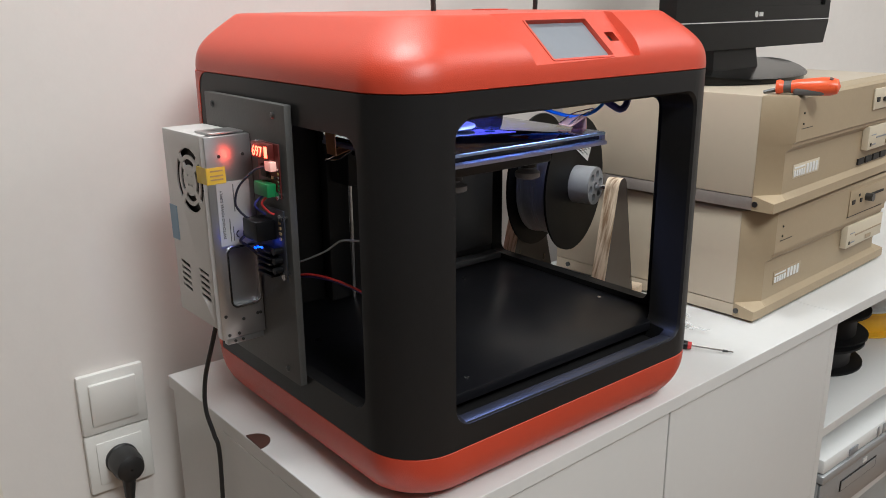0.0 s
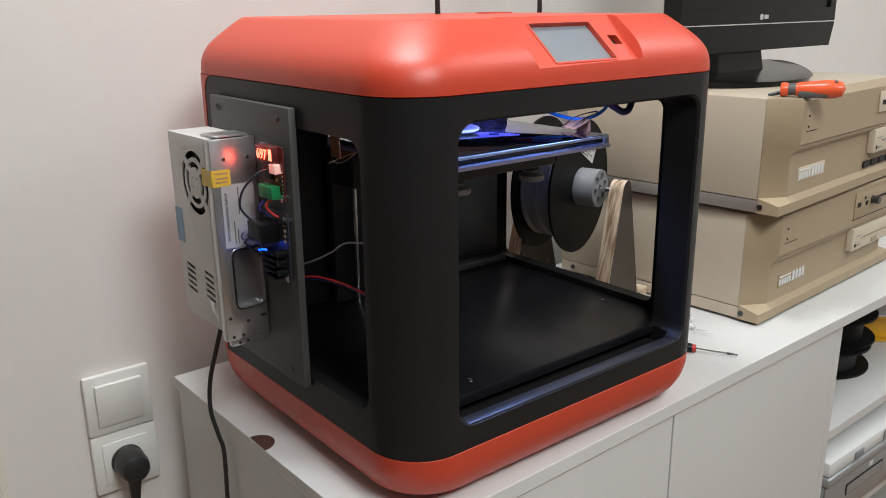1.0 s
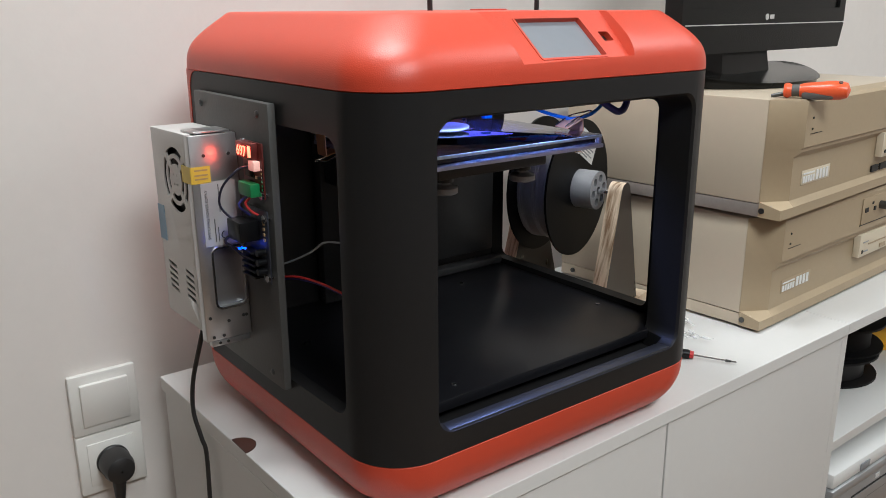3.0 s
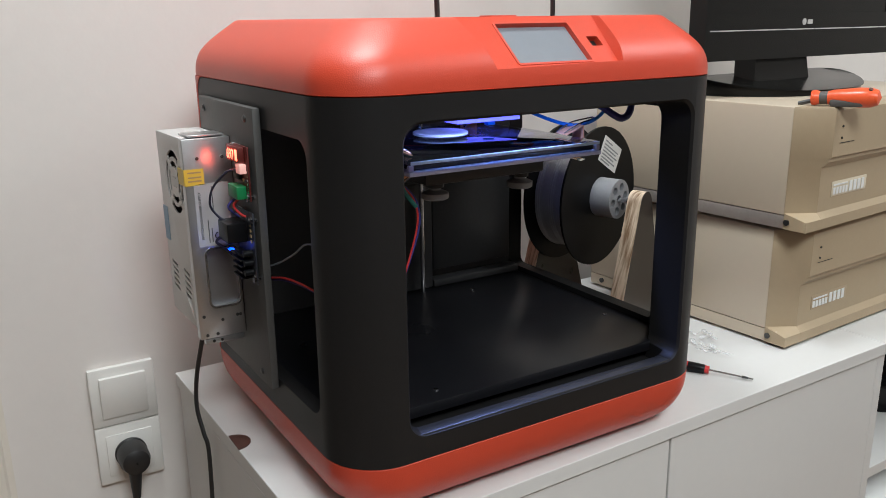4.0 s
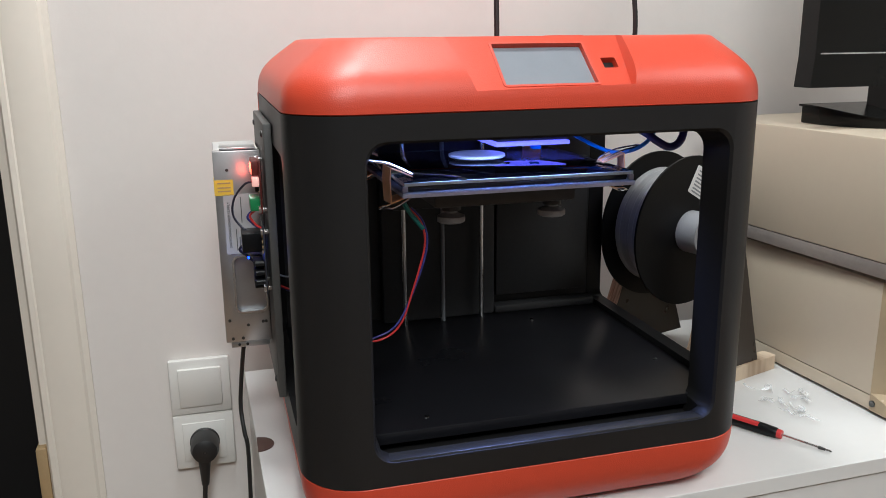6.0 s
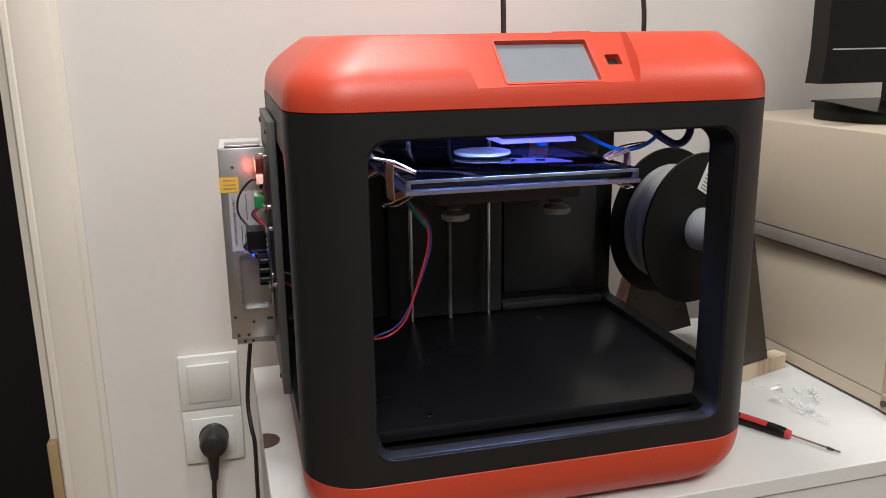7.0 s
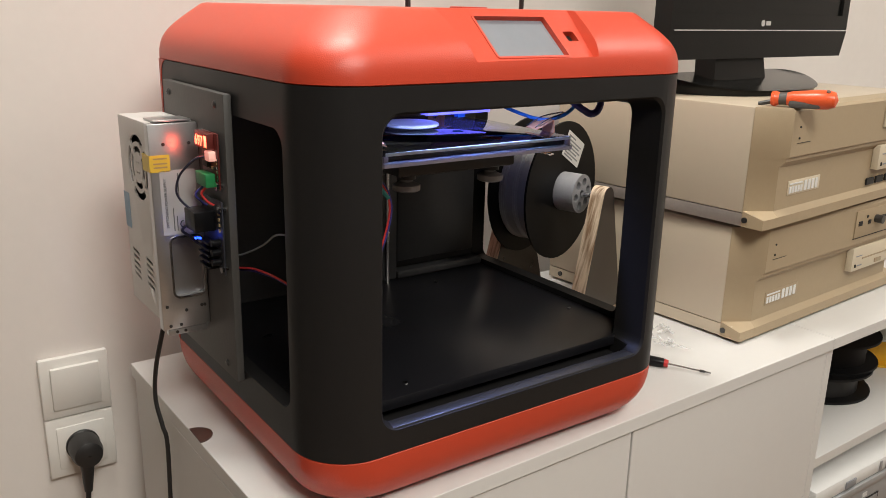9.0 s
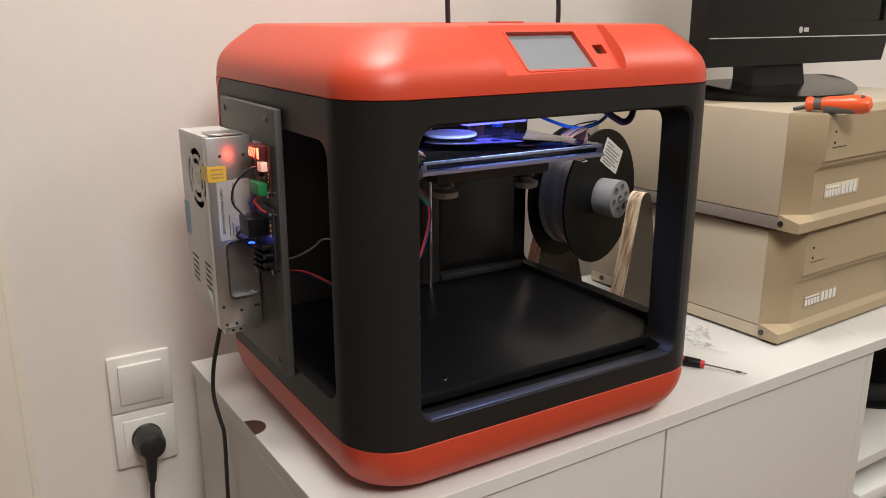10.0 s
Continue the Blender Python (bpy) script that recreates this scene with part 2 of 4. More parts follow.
def add_tube(bm, pts, r, segs=8, steps=8):
    """A round cord along a smooth line through pts."""
    P = [Vector(p) for p in pts]
    line = []
    for i in range(len(P) - 1):
        a, b, c, d = P[max(i - 1, 0)], P[i], P[i + 1], P[min(i + 2, len(P) - 1)]
        for k in range(steps):
            t = k / steps
            line.append(0.5 * (2 * b + (c - a) * t + (2 * a - 5 * b + 4 * c - d) * t * t + (3 * b - a - 3 * c + d) * t ** 3))
    line.append(P[-1])
    rings = []
    side = Vector((0.31, 0.52, 0.79))
    for i, p in enumerate(line):
        along = (line[min(i + 1, len(line) - 1)] - line[max(i - 1, 0)]).normalized()
        side = (side - along * side.dot(along)).normalized()
        up = along.cross(side)
        rings.append([bm.verts.new(p + r * (math.cos(2 * math.pi * j / segs) * side + math.sin(2 * math.pi * j / segs) * up)) for j in range(segs)])
    for a, b in zip(rings, rings[1:]):
        for j in range(segs):
            bm.faces.new((a[j], a[(j + 1) % segs], b[(j + 1) % segs], b[j]))
    bm.faces.new(rings[0][::-1])
    bm.faces.new(rings[-1])
    return bm


def tube(*a, **k):
    return add_tube(bmesh.new(), *a, **k)


def rounded_rect(x0, x1, y0, y1, r, n=10):
    """Outline of a rectangle with round corners, as (u, v) pairs, counter-clockwise."""
    r = max(r, 1e-4)
    out = []
    for cx, cy, a0 in ((x1 - r, y1 - r, 0), (x0 + r, y1 - r, 90), (x0 + r, y0 + r, 180), (x1 - r, y0 + r, 270)):
        for k in range(n + 1):
            a = radians(a0 + 90 * k / n)
            out.append((cx + r * math.cos(a), cy + r * math.sin(a)))
    return out


def add_loft(bm, rings, cap0=True, cap1=True):
    vs = [[bm.verts.new(p) for p in ring] for ring in rings]
    n = len(vs[0])
    for a, b in zip(vs, vs[1:]):
        for j in range(n):
            bm.faces.new((a[j], a[(j + 1) % n], b[(j + 1) % n], b[j]))
    if cap0:
        bm.faces.new(vs[0][::-1])
    if cap1:
        bm.faces.new(vs[-1])
    return bm


def loft(rings, **k):
    return add_loft(bmesh.new(), rings, **k)


def add_spin(bm, profile, centre, axis, segs=40):
    """A turned body: profile of (radius, height along axis)."""
    turn = Vector(axis).to_track_quat("Z", "Y").to_matrix()
    rings = []
    for j in range(segs):
        a = 2 * math.pi * j / segs
        rings.append([bm.verts.new(Vector(centre) + turn @ Vector((r * math.cos(a), r * math.sin(a), h))) for r, h in profile])
    for j in range(segs):
        a, b = rings[j], rings[(j + 1) % segs]
        for i in range(len(profile) - 1):
            bm.faces.new((a[i], b[i], b[i + 1], a[i + 1]))
    bmesh.ops.remove_doubles(bm, verts=bm.verts, dist=1e-6)
    return bm


def spin(*a, **k):
    return add_spin(bmesh.new(), *a, **k)


def slab(outline, m, depth):
    """A flat plate: outline of (u, v), thick along w, brought into place by m."""
    return loft([[m @ Vector((u, v, 0)) for u, v in outline], [m @ Vector((u, v, depth)) for u, v in outline]])


def carve(body, cutters):
    """body less each cutter, as a new bmesh."""
    def temp(bm):
        bmesh.ops.recalc_face_normals(bm, faces=bm.faces)
        me = bpy.data.meshes.new("cut")
        bm.to_mesh(me)
        bm.free()
        return new("cut", me)
    ob = temp(body)
    tools = [temp(c) for c in cutters]
    for tool in tools:
        mod = ob.modifiers.new("cut", "BOOLEAN")
        mod.operation, mod.object, mod.solver = "DIFFERENCE", tool, "EXACT"
    bpy.context.view_layer.update()
    me = bpy.data.meshes.new_from_object(ob.evaluated_get(bpy.context.evaluated_depsgraph_get()))
    out = bmesh.new()
    out.from_mesh(me)
    for o in (ob, *tools):
        data = o.data
        bpy.data.objects.remove(o)
        bpy.data.meshes.remove(data)
    bpy.data.meshes.remove(me)
    return out


def basis(origin, u, v):
    """A frame of reference with x along u, y along v."""
    u, v = Vector(u).normalized(), Vector(v).normalized()
    w = u.cross(v)
    m = Matrix((u, v, w)).transposed().to_4x4()
    return Matrix.Translation(origin) @ m


def letters(name, words, m, size, mat, parent, align="CENTER"):
    data = bpy.data.curves.new(name, "FONT")
    data.body, data.size, data.align_x, data.align_y, data.extrude = words, size, align, "CENTER", 0.0002
    data.materials.append(mat)
    ob = new(name, data)
    ob.parent = parent
    bpy.context.view_layer.update()
    ob.matrix_parent_inverse = parent.matrix_world.inverted()
    ob.matrix_basis = m
    return ob


# ---------------------------------------------------------------- the room
WALL_Y = 0.967


def structure(name, bm, mat, label, category):
    return tagged(part(name, bm, mat, smooth=False), label, category, kind="structure")


structure("floor", box(-2.2, 2.8, -3.2, 1.2, -0.05, 0.0), M_FLOOR, "brown laminate floor of the room", "floor")
structure("ceiling", box(-2.2, 2.8, -3.2, 1.2, 2.5, 2.6), M_CEIL, "white painted ceiling", "ceiling")
structure("wall_north", box(0.0945, 2.8, WALL_Y, WALL_Y + 0.12, 0, 2.5), M_WALL, "off-white painted wall behind the cabinet", "wall")
structure("wall_north_far", box(-2.2, -0.80, WALL_Y, WALL_Y + 0.12, 0, 2.5), M_WALL, "off-white painted wall beyond the doorway", "wall")
structure("wall_north_lintel", box(-0.80, 0.0945, WALL_Y, WALL_Y + 0.12, 2.06, 2.5), M_WALL, "off-white wall above the doorway", "wall")
structure("wall_east", box(2.7, 2.8, -3.2, WALL_Y, 0, 2.5), M_WALL, "off-white painted side wall", "wall")
# The next two walls are out of view; their dark tone dims reflections.
structure("wall_west", box(-2.2, -2.1, -3.2, WALL_Y, 0, 2.5), M_WALLB, "unseen side wall, darkened to dim reflections", "wall")
structure("wall_south", box(-2.1, 2.7, -3.2, -3.1, 0, 2.5), M_WALLB, "unseen wall opposite the cabinet, darkened to dim reflections", "wall")
# Black sheets box in the doorway; their colour stands for missing light.
structure("dark_room_backdrop", box(-0.95, 0.25, 1.9, 1.95, 0, 2.2), M_DARK, "black sheet whose colour stands for the unlit room", "backdrop")
structure("dark_room_side", box(0.20, 0.25, WALL_Y + 0.122, 1.9, 0, 2.2), M_DARK, "black side sheet, its colour stands for the unlit room", "backdrop")
structure("dark_room_side_far", box(-0.95, -0.90, WALL_Y + 0.122, 1.9, 0, 2.2), M_DARK, "black side sheet, its colour stands for the unlit room", "backdrop")
structure("dark_room_top", box(-0.95, 0.25, WALL_Y + 0.122, 1.9, 2.2, 2.25), M_DARK, "black top sheet, its colour stands for the unlit room", "backdrop")

door = thing("door_1", (0.09, WALL_Y, 0), "open doorway with cream painted casing and dark room beyond", "doorway", kind="structure")
prof = [(0.146, 0.0), (0.146, -0.004), (0.139, -0.006), (0.136, -0.010), (0.128, -0.012), (0.098, -0.014), (0.094, -0.0125), (0.092, -0.014), (0.086, -0.014), (0.083, -0.010), (0.083, 0.0)]
part("casing", loft([[Vector((x, WALL_Y + y - 0.0005, z)) for x, y in prof] for z in (0.0, 2.12)]), M_TRIM, door, "cream painted wooden door casing")
part("casing", loft([[Vector((-0.699 - x, WALL_Y + y - 0.0005, z)) for x, y in prof] for z in (0.0, 2.12)]), M_TRIM, door, "cream painted wooden door casing")
part("jamb", box(0.0715, 0.094, WALL_Y + 0.002, WALL_Y + 0.118, 0, 2.05), M_TRIM, door, "cream painted door jamb")
part("strike_plate", box(0.0690, 0.0826, WALL_Y - 0.012, WALL_Y + 0.03, 0.64, 0.815, 0.002), M_TAN, door, "tan metal strike plate")

ceiling_lamp = thing("ceiling_lamp", (0.43, 0.66, 2.5), "assumed round opal ceiling lamp out of view, lit", "lamp", "ceiling lamps")
part("base", rod((0.43, 0.66, 2.47), (0.43, 0.66, 2.499), 0.16, segs=32), M_WHITEP, ceiling_lamp)
part("shade", spin([(0.001, -0.055), (0.09, -0.05), (0.15, -0.035), (0.18, -0.01), (0.175, 0.0)], (0.43, 0.66, 2.47), (0, 0, 1)), M_LAMP, ceiling_lamp)
# Lamp bodies added above the two fill lights.
copy_thing(ceiling_lamp, pose(0.24, -0.80, 2.5))
copy_thing(ceiling_lamp, pose(1.85, 0.0, 2.5))

# ---------------------------------------------------------------- cabinet
CX, CY0, CZ = 0.345, 0.4885, 0.902
CAB = pose(CX, CY0, 0, 0, 0, 1.2)


def cbox(x0, x1, y0, y1, z0, z1, bevel=0.0006):
    """A board of the cabinet, from its front corner, which stands slightly askew to the wall."""
    return box(x0, x1, y0, y1, z0, z1, bevel, CAB, 1)


cab = thing("sideboard", CAB.translation, "long white melamine sideboard with flush doors and open shelf bays", "sideboard")
part("top", cbox(0, 0.8060, 0, 0.438, CZ - 0.0165, CZ), M_CAB, cab, "white melamine worktop")
part("top", cbox(0.8068, 2.0, 0, 0.438, CZ - 0.0165, CZ), M_CAB, cab, "white melamine worktop")
part("side_panel", cbox(0.0, 0.016, 0.021, 0.2965, 0.06, CZ - 0.017), M_CAB, cab)
part("side_panel", cbox(0.002, 0.016, 0.2975, 0.4315, 0.06, CZ - 0.017), M_CAB, cab)
part("back_panel", cbox(0.017, 1.98, 0.432, 0.438, 0.06, CZ - 0.017), M_CAB, cab)
part("bottom", cbox(0.017, 1.98, 0.03, 0.431, 0.06, 0.076), M_CAB, cab)
part("plinth", cbox(0.017, 1.98, 0.06, 0.076, 0.001, 0.059), M_CAB, cab)
for x0, x1 in ((0.002, 0.4035), (0.4065, 0.796)):
    part("door", cbox(x0, x1, 0.003, 0.020, 0.07, CZ - 0.0186), M_CAB, cab, "plain white cabinet door")
part("divider", cbox(0.397, 0.413, 0.021, 0.431, 0.077, CZ - 0.017), M_CAB, cab)
part("divider", cbox(0.7985, 0.8145, 0.004, 0.431, 0.077, CZ - 0.017), M_CAB, cab)
part("divider", cbox(1.40, 1.416, 0.004, 0.431, 0.077, CZ - 0.017), M_CAB, cab)
part("side_panel", cbox(1.984, 2.0, 0.004, 0.438, 0.06, CZ - 0.017), M_CAB, cab)
for z in (0.693, 0.513):
    part("shelf", cbox(0.815, 1.3995, 0.008, 0.431, z, z + 0.016), M_CAB, cab, "white shelf in the open bay")
    part("shelf", cbox(1.4165, 1.983, 0.008, 0.431, z, z + 0.016), M_CAB, cab, "white shelf in the open bay")
cap = tagged(part("edge_cap", slab([(0.0175 * math.cos(radians(a)), 0.0165 * math.sin(radians(a))) for a in range(-90, 91, 10)], pose(CX - 0.0045, 0.712, CZ + 0.0003), 0.0012), M_BROWN),
             "dark brown half-round sticker on the worktop edge", "sticker")
# ---------------------------------------------------------------- the 3D printer
PX0, PX1, PY0, PY1 = 0.371, 0.7910, 0.493, 0.885
ZB0, ZB1, ZT = 0.957, 1.2665, 1.3220
printer = thing("desktop_printer", (0.58, 0.69, CZ), "red and black desktop 3D printer with open front and side windows", "3D printer")


def plan(inset, z, r=0.052, n=12, rear=1.0, right=1.0):
    return [Vector((x, y, z)) for x, y in rounded_rect(PX0 + inset, PX1 - inset * right, PY0 + inset, PY1 - inset * rear, r, n)]


# black middle shell, cut by the chamber, the front window and the side windows
shell = loft([plan(0, ZB0 + 0.0012), plan(0, ZB1 - 0.0012)])
chamber = loft([[Vector((x, y, z)) for x, y in rounded_rect(0.385, 0.775, 0.532, 0.83, 0.012, 5)] for z in (0.970, 1.4)])
front_win = loft([[Vector((x, y, z)) for x, z in rounded_rect(0.4275 + i, 0.7465 - i, 0.979 + i * 0.3, 1.2458 - i, 0.018, 8)]
                  for y, i in ((0.45, -0.0003), (0.4926, 0.0), (0.496, 0.0025), (0.545, 0.006), (0.56, 0.006))])
side_win = loft([[Vector((x, y, z)) for y, z in rounded_rect(0.5465, 0.826, 0.992, 1.230, 0.017, 8)] for x in (0.3, 0.5)])
side_win_far = loft([[Vector((x, y, z)) for y, z in rounded_rect(0.561, 0.826, 0.996, 1.230, 0.010, 8)] for x in (0.7, 0.9)])
trough = box(0.436, 0.738, 0.5085, 0.546, 0.970, 1.02)
part("shell", carve(shell, [chamber, front_win, side_win, side_win_far, trough]), M_BLACK, printer, "matt black plastic body with window openings")


def cap_rings(z0, z1, depth, power):
    """Rounded edge from the seam to the underside."""
    out = []
    for k in range(17):
        a = radians(90 * k / 16)
        inset = depth * (1 - max(math.cos(a), 0.0) ** (2 / power))
        out.append(plan(inset, z0 + (z1 - z0) * math.sin(a) ** (2 / power), 0.052 + 0.25 * inset, 12))
    return out


def hood_rings(z0, z1, depth):
    """Upright at the seam, then leaning inwards to a flat crown with a narrow rounded edge."""
    out, rise = [], z1 - z0
    for k in range(17):
        t = k / 16
        inset = 3 * (1 - t) * t * t * 0.22 * depth + t ** 3 * depth
        z = 3 * (1 - t) ** 2 * t * 0.45 * rise + 3 * (1 - t) * t * t * 0.58 * rise + t ** 3 * rise
        out.append(plan(inset, z0 + z - 0.0018 * t, 0.052 - 0.25 * inset, 12, 0.5, 0.66))
    for inset, z in ((depth + 0.0015, z1 - 0.0010), (depth + 0.0035, z1 - 0.0003), (depth + 0.007, z1)):
        out.append(plan(inset, z, 0.052 - 0.25 * inset, 12, 0.5, 0.66))
    return out


hood = loft([plan(0.012, ZB1 - 0.008), plan(0.0006, ZB1 - 0.0006)] + hood_rings(ZB1, ZT, 0.0415))
# flat display panel sunk into the front slope
S_BL, S_BR, S_TL = Vector((0.543, 0.501, 1.284)), Vector((0.622, 0.503, 1.284)), Vector((0.544, 0.536, 1.3145))
su, sv = (S_BR - S_BL).normalized(), (S_TL - S_BL)
sv = (sv - su * sv.dot(su)).normalized()
SM = basis(S_BL, su, sv)
SW, SH = (S_BR - S_BL).length, (S_TL - S_BL).length
PANEL = [(-0.026, -0.006), (SW + 0.0285, -0.006), (SW + 0.040, SH + 0.040), (-0.044, SH + 0.040)]
spread_out = [(-1, -0.3), (1, -0.3), (1.2, 1), (-1.2, 1)]
panel_cut = loft([[SM @ Vector((u + k * du, v + k * dv, w)) for (u, v), (du, dv) in zip(PANEL, spread_out)] for w, k in ((0.0012, 0.0), (0.0112, 0.0035), (0.08, 0.012))])
screen_cut = slab(rounded_rect(-0.001, SW + 0.001, -0.001, SH + 0.001, 0.0015, 3), SM @ pose(0, 0, -0.003), 0.02)
port_cut = slab(rounded_rect(SW + 0.012, SW + 0.025, 0.017, 0.029, 0.001, 2), SM @ pose(0, 0, -0.008), 0.03)
hood_hollow = loft([plan(0.028, ZB1 - 0.02), plan(0.028, ZB1 + 0.015)])
part("hood", carve(hood, [panel_cut, screen_cut, port_cut, hood_hollow]), M_RED, printer, "glossy red textured plastic hood")
part("touch_screen", slab(rounded_rect(0, SW, 0, SH, 0.001, 2), SM @ pose(0, 0, -0.0045), 0.002), M_SCREEN, printer, "grey unlit touch screen")
rim = slab(rounded_rect(-0.0026, SW + 0.0026, -0.0026, SH + 0.0026, 0.003, 4), SM @ pose(0, 0, -0.003), 0.0048)
part("screen_rim", carve(rim, [slab(rounded_rect(-0.0004, SW + 0.0004, -0.0004, SH + 0.0004, 0.001, 4), SM @ pose(0, 0, -0.02), 0.06)]), M_REDFLAT, printer)
part("usb_port", slab(rounded_rect(SW + 0.0125, SW + 0.0245, 0.0175, 0.0285, 0.0006, 2), SM @ pose(0, 0, -0.006), 0.002), M_SLOT, printer, "dark memory stick port")
part("lid_latch", box(0.682, 0.718, 0.742, 0.766, ZT - 0.001, ZT + 0.0016, 0.0008), M_RED, printer)
base_rings = cap_rings(ZB0, CZ + 0.0022, 0.038, 2.4)
base = loft([plan(0.012, ZB0 + 0.008), plan(0.0006, ZB0 + 0.0006)] + base_rings)
part("base", base, M_RED, printer, "red plastic base with rounded underside")
for x in (0.46, 0.70):
    for y in (0.58, 0.80):
        part("foot", rod((x, y, CZ + 0.0002), (x, y, CZ + 0.003), 0.012), M_BLACKRUB, printer)
rear = loft([plan(-0.0007, ZB0 + 0.0008), plan(-0.0007, ZB1 - 0.0008)])
rear_cut = loft([[Vector((x, y, z)) for y, z in rounded_rect(0.3, 0.838, 0.8, ZB1 - 0.0006, 0.020, 8)] for x in (0.2, 1.0)])
part("rear_cover", carve(rear, [rear_cut]), M_RED, printer, "red plastic rear cover")
# Strip added over the black sill to carry its painted sheen.
part("sill_strip", box(0.4370, 0.7375, 0.4945, 0.5083, 0.9770, 0.9812, 0.001), M_SILL, printer, "smooth front sill strip, its sheen painted in grey")
part("chamber_floor", box(0.3855, 0.7745, 0.527, 0.829, 0.9785, 0.9898, 0.0015), M_TRAY, printer, "smooth black chamber floor")
# Unseen black sheet, added to keep the red hood out of the bed's reflections.
part("hood_reflection_stop", box(0.405, 0.755, 0.530, 0.850, 1.2745, 1.2780), M_INNER, printer, "black lining added inside the hood to stop red reflections")
part("chamber_back", box(0.3855, 0.7745, 0.8265, 0.8295, 0.9900, 1.262), M_INNER, printer)
part("back_step", box(0.64, 0.7740, 0.806, 0.8262, 0.9900, 1.000, 0.003), M_INNER, printer)
part("back_panel", box(0.645, 0.765, 0.8165, 0.8262, 1.010, 1.18, 0.002), M_INNER, printer)
part("rod_housing", box(0.50, 0.64, 0.808, 0.8262, 0.9900, 1.25, 0.003), M_INNER, printer)
for x in (0.525, 0.620):
    part("guide_rod", rod((x, 0.80, 0.990), (x, 0.80, 1.255), 0.0029, segs=12), M_CHROME, printer, "polished steel guide rod")
part("lead_screw", rod((0.572, 0.80, 0.990), (0.572, 0.80, 1.255), 0.0024, segs=12), M_GREYWIRE, printer, "dull threaded lead screw")
for x, y, z in ((0.752, 0.6125, 0.9898), (0.675, 0.772, 0.9898), (0.486, 0.5475, 0.9898)):
    part("floor_screw", rod((x, y, z), (x, y, z + 0.0012), 0.0024, segs=10), M_CHROME, printer)

# heated bed: carriage, acrylic plate, glass and clips
BX0, BX1, BY0, BY1 = 0.472, 0.692, 0.5620, 0.768
bed = part("bed_plate", box(BX0, BX1, BY0, BY1, 1.1880, 1.1922, 0.0010), M_PURPLE, printer, "translucent lavender acrylic bed plate")
part("build_surface", box(BX0 + 0.006, BX1 - 0.006, BY0 + 0.006, BY1 - 0.004, 1.1924, 1.1975, 0.001), M_BEDBLACK, bed, "glossy black build surface")
part("glass_sheet", box(BX0 + 0.002, BX1 - 0.002, BY0 + 0.0025, BY1 - 0.001, 1.1979, 1.2015, 0.0004), M_GLASS, bed, "clear glass sheet")
# Strip added before the sheet; its paleness imitates the lit edge.
part("glass_edge", box(BX0 + 0.002, BX1 - 0.002, BY0 + 0.0012, BY0 + 0.0023, 1.1982, 1.2012, 0.0003), M_GLASSEDGE, bed, "pale strip painted as LED light in the glass edge")
for x in (BX0 + 0.0030, BX1 - 0.0030):
    for y in (BY0 + 0.0045, BY1 - 0.0035):
        part("corner_post", box(x - 0.0025, x + 0.0025, y - 0.002, y + 0.002, 1.1924, 1.1977, 0.0006), M_PURPLE, bed)
part("bed_bracket", box(0.51, 0.65, 0.60, 0.79, 1.1695, 1.1878, 0.003), M_INNER, printer)
for x in (0.531, 0.633):
    k = part("levelling_knob", spin([(0.001, 1.1455), (0.011, 1.1455), (0.0135, 1.147), (0.0135, 1.152), (0.010, 1.1535), (0.006, 1.155), (0.006, 1.160), (0.001, 1.160)],
                                    (x, 0.619, 0.0065), (0, 0, 1), 14), M_GREYHUB, printer, "grey star-shaped levelling knob")
    part("stem", rod((x, 0.619, 1.164), (x, 0.619, 1.1880), 0.009), M_INNER, k)
part("bed_arm", box(0.505, 0.655, 0.77, 0.8075, 1.135, 1.1878, 0.003), M_INNER, printer)

# carriage with the print head
head = part("print_head", box(0.597, 0.677, 0.682, 0.745, 1.2175, 1.256, 0.003), M_INNER, printer, "black print head above the bed")
part("lamp_bar", box(0.596, 0.678, 0.6795, 0.7440, 1.2132, 1.2172, 0.001), M_LAMPBAR, head, "violet-blue glowing lamp bar")
part("nozzle", rod((0.612, 0.690, 1.2085), (0.612, 0.690, 1.2132), 0.0010, 0.0034, segs=12), M_CHROME, head, "bright steel nozzle")
part("fan_duct", box(0.638, 0.648, 0.684, 0.692, 1.2085, 1.2132, 0.001), M_BLUEWIRE, head, "bright blue duct tip")
part("heat_block", box(0.606, 0.620, 0.694, 0.706, 1.2105, 1.2132, 0.001), M_CHROME, head)
part("gantry_rod", rod((0.40, 0.738, 1.256), (0.76, 0.738, 1.256), 0.003, segs=12), M_CHROME, printer)
part("gantry_rod", rod((0.40, 0.760, 1.256), (0.76, 0.760, 1.256), 0.003, segs=12), M_CHROME, printer)
part("gantry_block", box(0.715, 0.738, 0.66, 0.69, 1.224, 1.258, 0.003), M_EXTR, printer)

# round print on the bed
disc = thing("printed_disc", (0.577, 0.683, 1.2018), "pale round printed disc standing on the glass bed", "print")
part("disc", spin([(0.001, 0.0020), (0.027, 0.0020), (0.0288, 0.0030), (0.0290, 0.0050), (0.0280, 0.0056), (0.0225, 0.0056), (0.0215, 0.0050), (0.001, 0.0050)],
                  (0.577, 0.683, 1.2018), (0, 0, 1), 40), M_PRINT, disc)
for x, y in ((0.572, 0.680), (0.590, 0.697), (0.568, 0.702)):
    part("support", rod((x - 0.003, y - 0.007, 1.2018), (x - 0.003, y - 0.007, 1.2042), 0.0016, segs=8), M_PRINT, disc)


